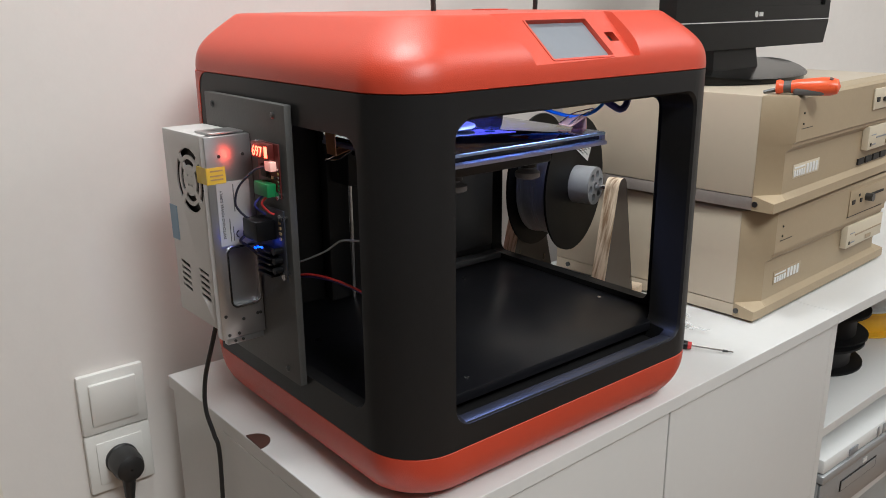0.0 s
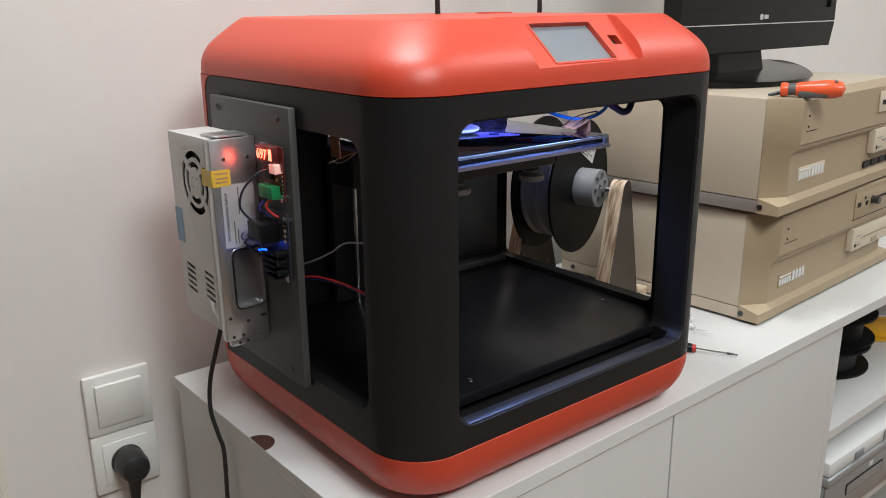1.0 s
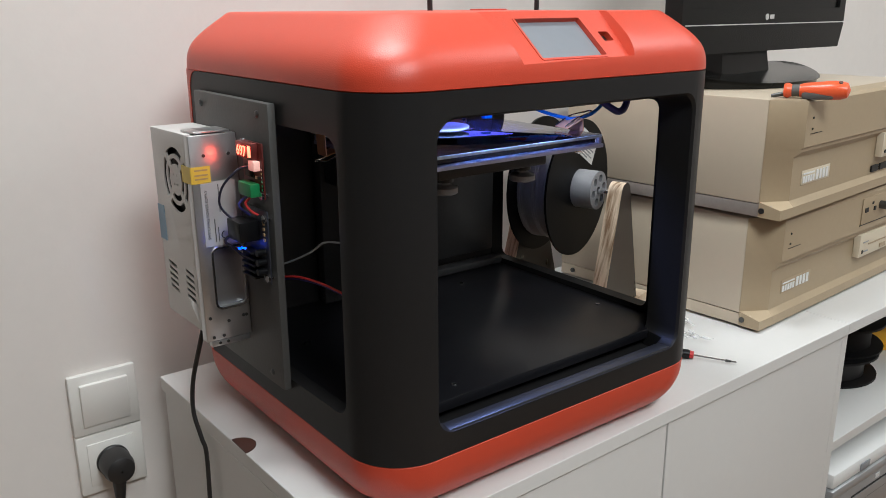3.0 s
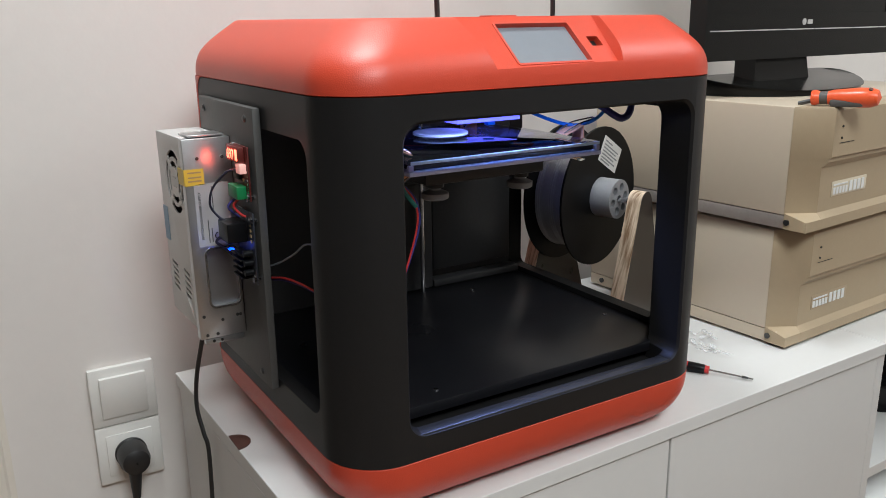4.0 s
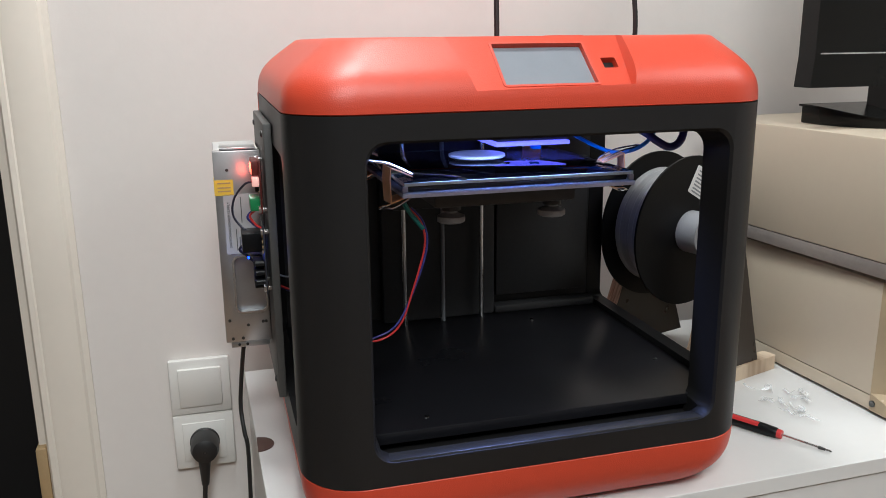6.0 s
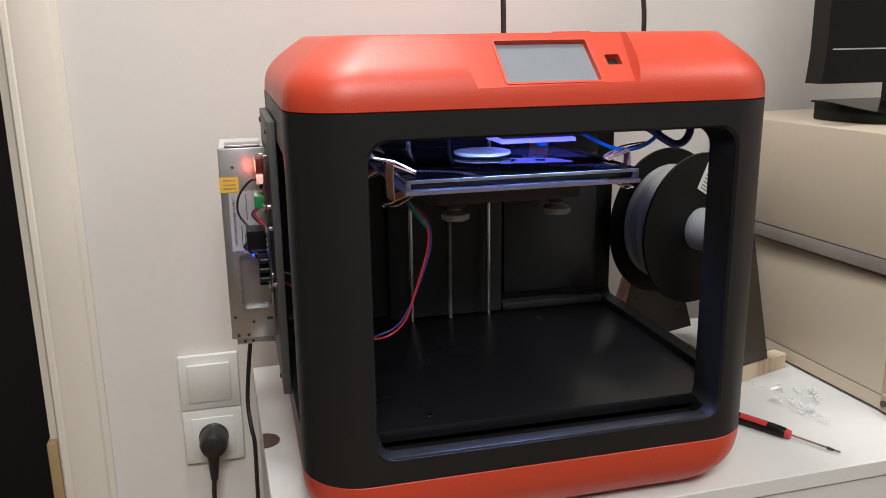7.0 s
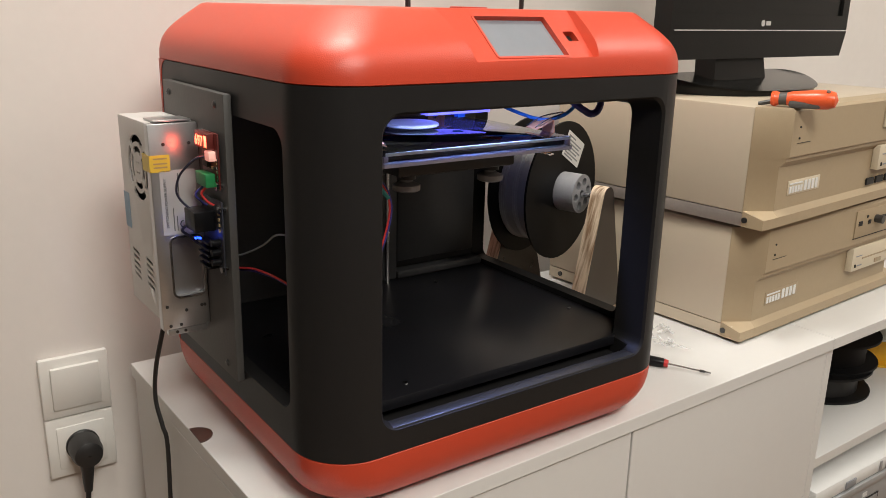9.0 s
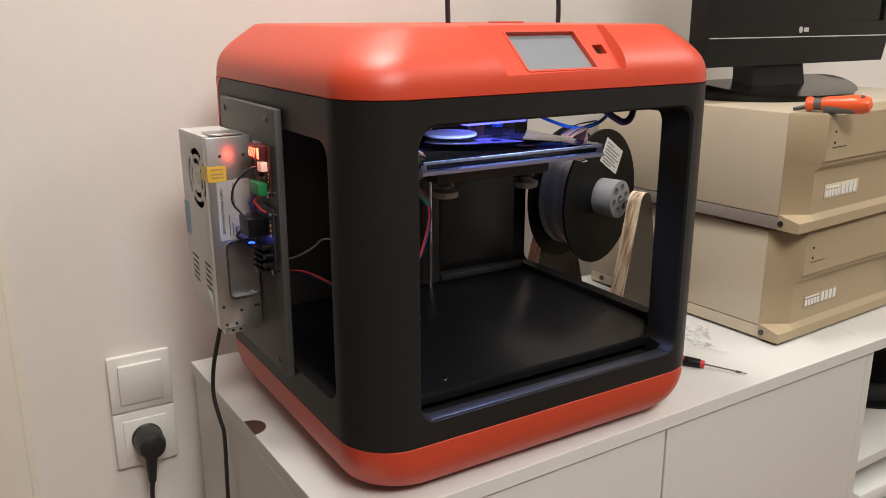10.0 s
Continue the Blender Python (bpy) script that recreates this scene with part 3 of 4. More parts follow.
def binder_clip(place, yaw):
    """A copper-coloured spring clip over the bed's edge, its wire arms folded back."""
    m = pose(*place, 0, 0, yaw)
    c = thing("binder_clip", place, "copper-coloured binder clip gripping the glass bed", "clip", "clips on the bed")
    bm = loft([[m @ Vector((x, y, z)) for y, z in ((-0.0115, 0.0096), (0.0080, 0.0012), (0.0080, 0.0022), (-0.0120, 0.0108), (-0.0132, 0.0), (-0.0120, -0.0215), (0.0080, -0.0152), (0.0080, -0.0144), (-0.0113, -0.0203), (-0.0122, 0.0))]
               for x in (-0.0110, 0.0110)])
    part("spring", bm, M_COPPER, c)
    for s, rise in ((1, 0.0135), (-1, -0.010)):
        zz, far = (0.0024, -0.0265) if s > 0 else (-0.0160, -0.0170)
        pts = [m @ Vector(p) for p in ((-0.0080, 0.0085, zz + s * 0.001), (-0.0080, -0.008, zz + s * 0.0095), (-0.0040, far, zz + rise), (0.0, far - 0.0025, zz + rise + s * 0.001), (0.0040, far, zz + rise), (0.0080, -0.008, zz + s * 0.0095), (0.0080, 0.0085, zz + s * 0.001))]
        part("wire_arm", tube(pts, 0.0008, 6, 5), M_CHROME, c, "bright steel wire arm")


binder_clip((0.6880, 0.610, 1.2023), 80)
binder_clip((0.4760, 0.590, 1.2023), -84)
binder_clip((0.4760, 0.735, 1.2023), -96)
binder_clip((0.672, 0.7640, 1.2023), 172)


# wiring inside the chamber
loom = thing("chamber_wires", (0.47, 0.62, 0.99), "thin red, blue and teal wires hanging from the bed", "wires")
part("red_wire", tube([(0.486, 0.60, 1.172), (0.497, 0.60, 1.158), (0.500, 0.60, 1.135), (0.488, 0.602, 1.092), (0.476, 0.604, 1.060), (0.456, 0.604, 1.047), (0.430, 0.590, 1.056), (0.402, 0.575, 1.082), (0.386, 0.600, 1.094), (0.382, 0.640, 1.092), (0.3785, 0.668, 1.086), (0.3715, 0.69, 1.084)], 0.0010), M_REDWIRE, loom)
part("blue_wire", tube([(0.488, 0.60, 1.172), (0.499, 0.60, 1.158), (0.5022, 0.60, 1.135), (0.492, 0.602, 1.100), (0.474, 0.604, 1.062), (0.452, 0.604, 1.050), (0.428, 0.590, 1.054), (0.404, 0.575, 1.079), (0.388, 0.600, 1.0915), (0.383, 0.640, 1.0895), (0.3795, 0.668, 1.084), (0.3715, 0.692, 1.082)], 0.0010), M_NAVY, loom)
part("teal_wire", tube([(0.481, 0.598, 1.177), (0.488, 0.600, 1.166), (0.499, 0.600, 1.152)], 0.0022), M_TEAL, loom)
part("grey_wire", tube([(0.3715, 0.69, 1.095), (0.380, 0.668, 1.098), (0.385, 0.626, 1.117), (0.387, 0.601, 1.132), (0.388, 0.573, 1.138), (0.40, 0.56, 1.139)], 0.0009), M_GREYWIRE, loom)
sleeve = thing("head_cable", (0.72, 0.60, 1.25), "blue braided cable looping from the print head", "cable")
part("braided_sleeve", tube([(0.668, 0.70, 1.246), (0.695, 0.64, 1.244), (0.715, 0.600, 1.234), (0.727, 0.588, 1.224), (0.738, 0.585, 1.2185), (0.749, 0.586, 1.222), (0.756, 0.590, 1.234), (0.757, 0.60, 1.258)], 0.0038, 10), M_NAVY, sleeve)
part("feed_tube", tube([(0.660, 0.722, 1.246), (0.676, 0.67, 1.225), (0.692, 0.622, 1.2125), (0.708, 0.604, 1.214), (0.724, 0.596, 1.226), (0.732, 0.592, 1.250)], 0.0020, 8), M_BLUEWIRE, sleeve, "bright blue feed tube")

# ---------------------------------------------------------------- filament spool and its plywood stand
N = Vector((0.30, -0.954, 0)).normalized()
U = Vector((0.954, 0.30, 0)).normalized()
AX = Vector((0.898, 0.750, 1.0835))
near = AX - N * 0.030


def ring_with_holes(centre, axis, r_out, r_in, depth):
    return spin([(r_in, 0), (r_in, depth), (r_out, depth), (r_out, 0), (r_in, 0)], centre, axis, 48)


spool = thing("filament_spool", tuple(near - N * 0.03 - Vector((0, 0, 0.09))), "black plastic spool of grey filament on an axle", "spool")
part("flange", ring_with_holes(near - N * 0.003, N, 0.0950, 0.012, 0.003), M_SPOOL, spool, "matt black spool flange")
part("flange", ring_with_holes(near - N * 0.060, N, 0.0950, 0.012, 0.003), M_SPOOL, spool, "matt black spool flange")
part("filament", spin([(0.03, -0.0568)] + [(0.0735 + 0.0006 * math.sin(2.6 * k) + 0.0007 * (k % 2), -0.0565 + 0.00176 * k) for k in range(31)] + [(0.03, -0.0035)], near, N, 48), M_FILA, spool, "wound grey filament")
hub_body = rod(near - N * 0.001, AX, 0.0265, segs=36)
holes = [rod(AX - N * 0.008 + 0.0165 * (math.cos(a) * U + math.sin(a) * Vector((0, 0, 1))), AX + N * 0.01 + 0.0165 * (math.cos(a) * U + math.sin(a) * Vector((0, 0, 1))), 0.0056, segs=14)
         for a in [radians(60 * k + 12) for k in range(6)]]
holes.append(rod(AX - N * 0.012, AX + N * 0.01, 0.0055, segs=14))
part("hub", carve(hub_body, holes), M_GREYHUB, spool, "grey printed hub with round holes")
LM = basis(near + N * 0.0006 + U * 0.022 + Vector((0, 0, 0.055)), U * 0.875 + Vector((0, 0, -0.484)), Vector((0, 0, 0.875)) + U * 0.484)
lab = part("label", slab(rounded_rect(-0.026, 0.026, -0.018, 0.018, 0.001, 2), LM, 0.0004), M_PAPER, spool, "white printed paper label")
for w, v in ((0.020, 0.0125), (0.040, 0.0075), (0.036, 0.0030), (0.042, -0.0015), (0.034, -0.0060), (0.040, -0.0105), (0.026, -0.0145)):
    part("label_line", slab([(-0.021, v - 0.0010), (-0.021 + w, v - 0.0010), (-0.021 + w, v + 0.0010), (-0.021, v + 0.0010)], LM @ pose(0, 0, 0.0005), 0.0002), M_GREYWIRE, lab)

stand = thing("spool_stand", tuple(near - Vector((0, 0, 0.18))), "plywood spool stand with two upright boards", "stand")


def upright(origin, half_top, half_base, top, thick):
    m = basis(origin, U, (0, 0, 1))
    r = half_top
    out = [(-half_base, 0.0), (half_base, 0.0)] + [(r * math.cos(radians(a)), top - r + r * math.sin(radians(a))) for a in range(10, 171, 16)]
    return slab(out, m, thick)


def two_finishes(ob):
    """Dark-stained faces, pale layered edges."""
    ob.data.materials.append(M_STAIN)
    for poly in ob.data.polygons:
        if abs(poly.normal.dot(N)) > 0.9:
            poly.material_index = 1


front_foot = AX + N * 0.020
front_foot.z = CZ + 0.0185
two_finishes(part("upright", upright(front_foot, 0.015, 0.060, 0.178, 0.020), M_PLYEDGE, stand, "plywood upright with pale layered edges"))
rear_foot = near - N * 0.088
rear_foot.z = CZ + 0.0185
two_finishes(part("upright", upright(rear_foot, 0.015, 0.074, 0.178, 0.020), M_PLYEDGE, stand, "plywood upright with pale layered edges"))
part("axle", rod(AX + N * 0.034, rear_foot + Vector((0, 0, 0.1585)), 0.004, segs=12), M_CHROME, stand, "steel axle rod")
fm = basis(front_foot - Vector((0, 0, 0.0183)), U, -N)
part("foot_rail", slab(rounded_rect(-0.075, 0.094, -0.024, -0.004, 0.004, 3), fm, 0.018), M_PLYFACE, stand, "plywood foot rail")
part("base_board", slab(rounded_rect(-0.06, 0.03, -0.003, 0.165, 0.003, 3), fm, 0.012), M_PLYFACE, stand)

# ---------------------------------------------------------------- side plate, power supply and boards on the printer's side
plate = thing("mounting_plate", (0.367, 0.73, 0.972), "dark grey plastic mounting plate screwed to the printer's side", "plate")
part("plate", box(0.363, 0.3705, 0.6455, 0.8095, 0.9825, 1.2480, 0.0012), M_PLATE, plate)
for y, z in ((0.792, 1.2370), (0.666, 1.2375), (0.668, 0.994), (0.792, 0.994)):
    part("screw", spin([(0.0005, 0.0020), (0.0022, 0.0018), (0.0034, 0.0006), (0.0034, -0.0002)], (0.363, y, z), (-1, 0, 0), 14), M_SCREW, plate)

psu = thing("power_supply", (0.338, 0.757, 1.018), "silver metal switching power supply with fan grille on the plate", "power supply")
SX0, SX1, SY0, SY1, SZ0, SZ1 = 0.3180, 0.3625, 0.7090, 0.8100, 1.0205, 1.2165
cover = box(SX0, SX1 - 0.001, SY0 + 0.012, SY1, SZ0 + 0.008, SZ1, 0.001)
fan_c = Vector((SX0, 0.7520, 1.1712))
vent = []
for r0, r1, n, gap in ((0.0245, 0.0310, 4, 13), (0.0150, 0.0205, 4, 20)):
    for k in range(n):
        a0, a1 = radians(90 * k + gap / 2 + 45), radians(90 * (k + 1) - gap / 2 + 45)
        arc = [a0 + (a1 - a0) * i / 8 for i in range(9)]
        out = [(r1 * math.cos(a), r1 * math.sin(a)) for a in arc] + [(r0 * math.cos(a), r0 * math.sin(a)) for a in arc[::-1]]
        vent.append(slab(out, basis(fan_c - Vector((0.01, 0, 0)), (0, -1, 0), (0, 0, 1)) @ pose(0, 0, -0.016), 0.02))
for row, (yy, count) in enumerate(((0.785, 5), (0.7405, 5))):
    for k in range(count):
        zz = 1.0825 - 0.0063 * k
        vent.append(slab([(-0.0105, 0.0024), (-0.0105, -0.0008), (0.0105, -0.0030), (0.0105, 0.0002)], basis((SX0 + 0.006, yy, zz), (0, -1, 0), (0, 0, 1)) @ pose(0, 0, -0.004), 0.012))
for dy in (-0.004, 0.004):
    for dz in (-0.0045, 0.0045):
        vent.append(rod(fan_c + Vector((-0.004, dy, dz)), fan_c + Vector((0.004, dy, dz)), 0.0013, segs=8))
hollow = box(SX0 + 0.0014, SX1 - 0.004, SY0 + 0.016, SY1 - 0.002, SZ0 + 0.011, SZ1 - 0.002)
part("cover", carve(cover, [hollow] + vent), M_STEELW, psu, "pale aluminium cover with round fan grille")
# Black sheet across the whole inside stands for the dark behind the vents.
part("vent_dark_sheet", box(SX0 + 0.006, SX0 + 0.008, SY0 + 0.018, SY1 - 0.004, SZ0 + 0.014, SZ1 - 0.004), M_SLOT, psu)
chassis = box(SX0 - 0.0008, SX1, SY0, SY0 + 0.0112, SZ0, SZ1 - 0.0005, 0.0008)
recess = slab(rounded_rect(0.012, 0.042, 0.0315, 0.0895, 0.006, 5), basis((SX0, SY0 - 0.002, SZ0), (1, 0, 0), (0, 0, 1)) @ pose(0, 0, -0.0085), 0.0115)
part("chassis", carve(chassis, [recess]), M_STEEL, psu, "galvanised steel chassis side")
lipr = slab(rounded_rect(0.0105, 0.0435, 0.0300, 0.0910, 0.0075, 6), basis((SX0, SY0 + 0.0002, SZ0), (1, 0, 0), (0, 0, 1)), 0.0016)
part("recess_rim", carve(lipr, [slab(rounded_rect(0.0125, 0.0415, 0.0320, 0.0890, 0.0055, 6), basis((SX0, SY0 + 0.01, SZ0), (1, 0, 0), (0, 0, 1)), 0.03)]), M_CHROME, psu)
FM = basis((SX0, SY0 - 0.0003, SZ0), (1, 0, 0), (0, 0, 1))
rating = part("rating_label", slab(rounded_rect(0.0065, 0.0395, 0.0925, 0.1530, 0.001, 2), FM, 0.0003), M_LABELGREY, psu, "pale grey rating label with vertical print")
letters("label_text", "SWITCHING POWER SUPPLY", FM @ pose(0.0110, 0.1225, 0.0005, 0, 0, 90), 0.0036, M_INKGREY, psu)
for i, (u, a, b) in enumerate(((0.0165, 0.096, 0.118), (0.0195, 0.096, 0.110), (0.0225, 0.124, 0.150))):
    part("label_line", slab([(u, a), (u + 0.0009, a), (u + 0.0009, b), (u, b)], FM @ pose(0, 0, 0.0003), 0.0002), M_INKGREY, rating)
for u, a0, a1 in ((0.026, 20, 340), (0.0325, 20, 340)):
    arc = [radians(100 + i * 10) for i in range(17)]
    out = [(u + 0.0038 * math.cos(a), 0.102 + 0.0038 * math.sin(a)) for a in arc] + [(u + 0.0028 * math.cos(a), 0.102 + 0.0028 * math.sin(a)) for a in arc[::-1]]
    part("conformity_mark", slab(out, FM @ pose(0, 0, 0.0003), 0.0002), M_INK, rating)
yel = part("warning_label", slab([(-0.0008, 0.152), (0.017, 0.152), (0.017, 0.1675), (-0.0008, 0.1675)], FM, 0.0003), M_YELLOW, psu, "yellow warranty label folded round the edge")
part("warning_label", box(SX0 - 0.0013, SX0 - 0.0003, SY0 + 0.0002, SY0 + 0.022, SZ0 + 0.152, SZ0 + 0.1675), M_YELLOW, psu, "yellow warranty label folded round the edge")
for v in (0.1555, 0.159, 0.1635):
    part("label_line", slab([(0.002, v), (0.0145, v), (0.0145, v + 0.0014), (0.002, v + 0.0014)], FM @ pose(0, 0, 0.0003), 0.0002), M_TAN, yel)
part("blue_label", box(SX0 - 0.0006, SX0 - 0.0001, 0.7925, 0.8098, SZ0 + 0.084, SZ0 + 0.1195), M_BLUELAB, psu, "faded blue label")
for u, v in ((0.004, 0.0235), (0.022, 0.0175), (0.037, 0.020), (0.040, 0.020), (0.006, 0.0040), (0.016, 0.0040), (0.012, 0.177), (0.0355, 0.177)):
    part("chassis_screw", slab([(u + 0.0016 * math.cos(radians(a)), v + 0.0016 * math.sin(radians(a))) for a in range(0, 360, 40)], FM, 0.0008), M_SCREW, psu)
part("top_flange", box(SX0 + 0.006, SX1 - 0.004, SY0 + 0.004, SY0 + 0.035, SZ1 + 0.0004, SZ1 + 0.0022, 0.0006), M_STEEL, psu)
part("bottom_flange", box(SX0 + 0.004, SX1 - 0.002, SY0 + 0.0005, SY0 + 0.008, SZ0 - 0.006, SZ0 - 0.0004, 0.0005), M_STEEL, psu)
for u in (0.012, 0.02):
    part("flange_hole", rod((SX0 + u, SY0 - 0.0002, SZ0 - 0.003), (SX0 + u, SY0 + 0.001, SZ0 - 0.003), 0.0015, segs=10), M_SLOT, psu)

psu.rotation_euler.x = radians(-1.2)

# driver boards on stand-offs
PLX = 0.363


def standoff(parent, y, z, length=0.012):
    part("standoff", rod((PLX - 0.0002, y, z), (PLX - length, y, z), 0.0022, segs=6), M_CHROME, parent, "bright hexagonal stand-off")
    part("nut", rod((PLX - length, y, z), (PLX - length - 0.0035, y, z), 0.0040, segs=6), M_CHROME, parent)


meter = thing("led_meter_board", (PLX - 0.006, 0.665, 1.163), "small red circuit board with lit three-digit display", "circuit board")
part("board", box(PLX - 0.0070, PLX - 0.0055, 0.646, 0.686, 1.164, 1.213, 0.0003), M_PCBR, meter)
dm = basis((PLX - 0.0135, 0.672, 1.2055), (0, -1, 0), (0, 0, 1))
part("display", box(PLX - 0.0133, PLX - 0.0072, 0.6535, 0.6855, 1.1985, 1.2125, 0.0005), M_PCBR, meter, "red seven-segment display block")
letters("display_digits", "697", dm @ pose(-0.001, -0.001, 0.0003), 0.0130, M_REDLED, meter)
part("lit_digit", box(PLX - 0.0137, PLX - 0.0134, 0.6545, 0.6600, 1.2005, 1.2105), M_REDLED, meter, "overbright red digit")
# The plug's glow stands for red light falling from the digits.
part("white_plug", box(PLX - 0.0135, PLX - 0.0072, 0.650, 0.661, 1.189, 1.1975, 0.0006), M_PLUGGLOW, meter, "white plug, the display's red light painted on as glow")
part("chip", box(PLX - 0.0105, PLX - 0.0072, 0.664, 0.675, 1.182, 1.193, 0.0004), M_SLOT, meter)
for k in range(7):
    part("solder_pin", box(PLX - 0.0078, PLX - 0.0071, 0.6465, 0.6485, 1.168 + 0.0036 * k, 1.170 + 0.0036 * k), M_CHROME, meter)
for k in range(4):
    part("resistor", box(PLX - 0.0082, PLX - 0.0071, 0.652 + 0.005 * k, 0.655 + 0.005 * k, 1.181, 1.1835), M_TAN if k % 2 else M_SLOT, meter)
part("terminal_block", box(PLX - 0.0165, PLX - 0.0072, 0.653, 0.679, 1.1655, 1.1775, 0.001), M_GREEN, meter, "green screw terminal block")
standoff(meter, 0.6495, 1.1670, 0.0055)
standoff(meter, 0.6835, 1.2095, 0.0054)

relay = thing("driver_board", (PLX - 0.006, 0.666, 1.088), "dark circuit board with black relay and blue lamps", "circuit board")
part("board", box(PLX - 0.0070, PLX - 0.0055, 0.644, 0.690, 1.089, 1.156, 0.0003), M_PCB, relay)
part("relay_block", box(PLX - 0.0260, PLX - 0.0072, 0.660, 0.6875, 1.1270, 1.1455, 0.001), M_GLOSSBLACK, relay, "black relay block")
for k in range(5):
    part("heat_sink_fin", box(PLX - 0.0165, PLX - 0.0072, 0.657, 0.683, 1.0925 + 0.0056 * k, 1.0945 + 0.0056 * k, 0.0003), M_GLOSSBLACK, relay)
for k in range(3):
    part("capacitor", rod((PLX - 0.0072, 0.652, 1.100 + 0.009 * k), (PLX - 0.0155, 0.652, 1.100 + 0.009 * k), 0.0032, segs=12), M_GLOSSBLACK, relay)
for y, z in ((0.668, 1.1195), (0.674, 1.1175), (0.662, 1.1205)):
    part("blue_lamp", box(PLX - 0.0215, PLX - 0.0200, y, y + 0.0035, z, z + 0.0015, 0.0003), M_BLUELED, relay, "lit blue indicator")
for k in range(4):
    part("resistor", box(PLX - 0.0082, PLX - 0.0071, 0.649, 0.652, 1.128 + 0.005 * k, 1.1305 + 0.005 * k), M_TAN, relay)
for y, z in ((0.6475, 1.1490), (0.6475, 1.0945), (0.686, 1.093)):
    standoff(relay, y, z, 0.0055)
point_lamp("blue_indicator_glow", (PLX - 0.0245, 0.684, 1.1200), 0.002, 0.004, (0.02, 0.08, 1.0))
point_lamp("red_display_glow", (PLX - 0.0175, 0.679, 1.2065), 0.003, 0.012, (1.0, 0.08, 0.04))
bundle = thing("board_wires", (PLX - 0.02, 0.69, 1.12), "dark wires between the boards and the power supply", "wires")
part("dark_blue_wire", tube([(PLX - 0.0125, 0.662, 1.193), (PLX - 0.020, 0.668, 1.190), (PLX - 0.030, 0.680, 1.175), (PLX - 0.032, 0.686, 1.158), (PLX - 0.025, 0.684, 1.146), (PLX - 0.018, 0.678, 1.142)], 0.0011), M_NAVYDARK, bundle)
part("red_wire", tube([(PLX - 0.012, 0.662, 1.166), (PLX - 0.017, 0.664, 1.160), (PLX - 0.012, 0.662, 1.152), (PLX - 0.0075, 0.660, 1.149)], 0.0011), M_REDWIRE, bundle)
part("blue_wire", tube([(PLX - 0.012, 0.670, 1.166), (PLX - 0.019, 0.674, 1.157), (PLX - 0.010, 0.672, 1.147)], 0.0011), M_NAVY, bundle)
part("black_wire", tube([(PLX - 0.022, 0.683, 1.130), (PLX - 0.028, 0.690, 1.122), (PLX - 0.020, 0.692, 1.114), (PLX - 0.010, 0.688, 1.103)], 0.0014), M_BLACKRUB, bundle)

for ob, dz in ((meter, 0.0010), (relay, -0.0015), (bundle, 0.0)):
    ob.location += Vector((0.0015, 0.0040, dz))

mains = thing("mains_cable", (0.337, 0.80, 0.95), "black mains cable hanging from the power supply", "cable")
part("cable", tube([(0.340, 0.772, 1.020), (0.335, 0.780, 0.991), (0.330, 0.796, 0.946), (0.327, 0.795, 0.912), (0.329, 0.784, 0.885), (0.3315, 0.780, 0.863), (0.330, 0.781, 0.78), (0.329, 0.782, 0.68), (0.315, 0.80, 0.5), (0.29, 0.84, 0.2), (0.26, 0.88, 0.01)], 0.0024, 10), M_BLACKRUB, mains)

# ---------------------------------------------------------------- cords rising from the printer's top
for pts in (((0.628, 0.770, 1.3215), (0.628, 0.772, 1.36), (0.627, 0.78, 1.5), (0.64, 0.80, 1.9), (0.66, 0.84, 2.499)), ((0.7905, 0.790, 1.276), (0.799, 0.783, 1.300), (0.801, 0.780, 1.335), (0.795, 0.781, 1.40), (0.778, 0.785, 1.6), (0.75, 0.80, 2.0), (0.73, 0.84, 2.499))):
    ant = thing("hanging_cord", pts[0], "thin black cord rising from the printer's top", "cord", "cords above the printer")
    part("cord", tube(pts, 0.0030, 8), M_BLACKRUB, ant)
# ---------------------------------------------------------------- switch and socket on the wall
WX0, WX1, WZ1 = 0.239, 0.317, 0.914
switch = thing("wall_switch", (0.278, WALL_Y, 0.87), "white rocker light switch in a square plate", "light switch")
part("plate", box(WX0, WX1, WALL_Y - 0.009, WALL_Y - 0.0002, WZ1 - 0.0772, WZ1, 0.0025), M_WHITEP, switch)
rm = pose((WX0 + WX1) / 2, WALL_Y - 0.0105, WZ1 - 0.0386, 4)
part("rocker", add_box(bmesh.new(), -0.0275, 0.0275, -0.003, 0.003, -0.0275, 0.0275, 0.0015, rm), M_WHITEP, switch)
socket_ob = thing("wall_socket", (0.278, WALL_Y, 0.79), "white mains socket below the switch", "socket")
pl = box(WX0, WX1, WALL_Y - 0.009, WALL_Y - 0.0002, WZ1 - 0.156, WZ1 - 0.078, 0.0025)
sc = (0.278, WALL_Y - 0.012, WZ1 - 0.117)
part("plate", carve(pl, [rod(sc, (0.278, WALL_Y - 0.003, WZ1 - 0.117), 0.0205, segs=32)]), M_WHITEP, socket_ob)
part("insert", box(WX0 + 0.0115, WX1 - 0.0115, WALL_Y - 0.0108, WALL_Y - 0.0092, WZ1 - 0.1445, WZ1 - 0.0895, 0.0006), M_WHITEP, socket_ob)
plug = thing("mains_plug", (0.278, WALL_Y - 0.03, 0.79), "black round mains plug with cord hanging down", "plug")
pz = WZ1 - 0.117
part("plug_body", spin([(0.001, 0.036), (0.010, 0.036), (0.016, 0.033), (0.0185, 0.024), (0.0185, 0.004), (0.0195, 0.003), (0.0195, -0.0005), (0.001, -0.0005)], (0.278, WALL_Y - 0.0112, pz), (0, -1, 0), 28), M_BLACKRUB, plug)
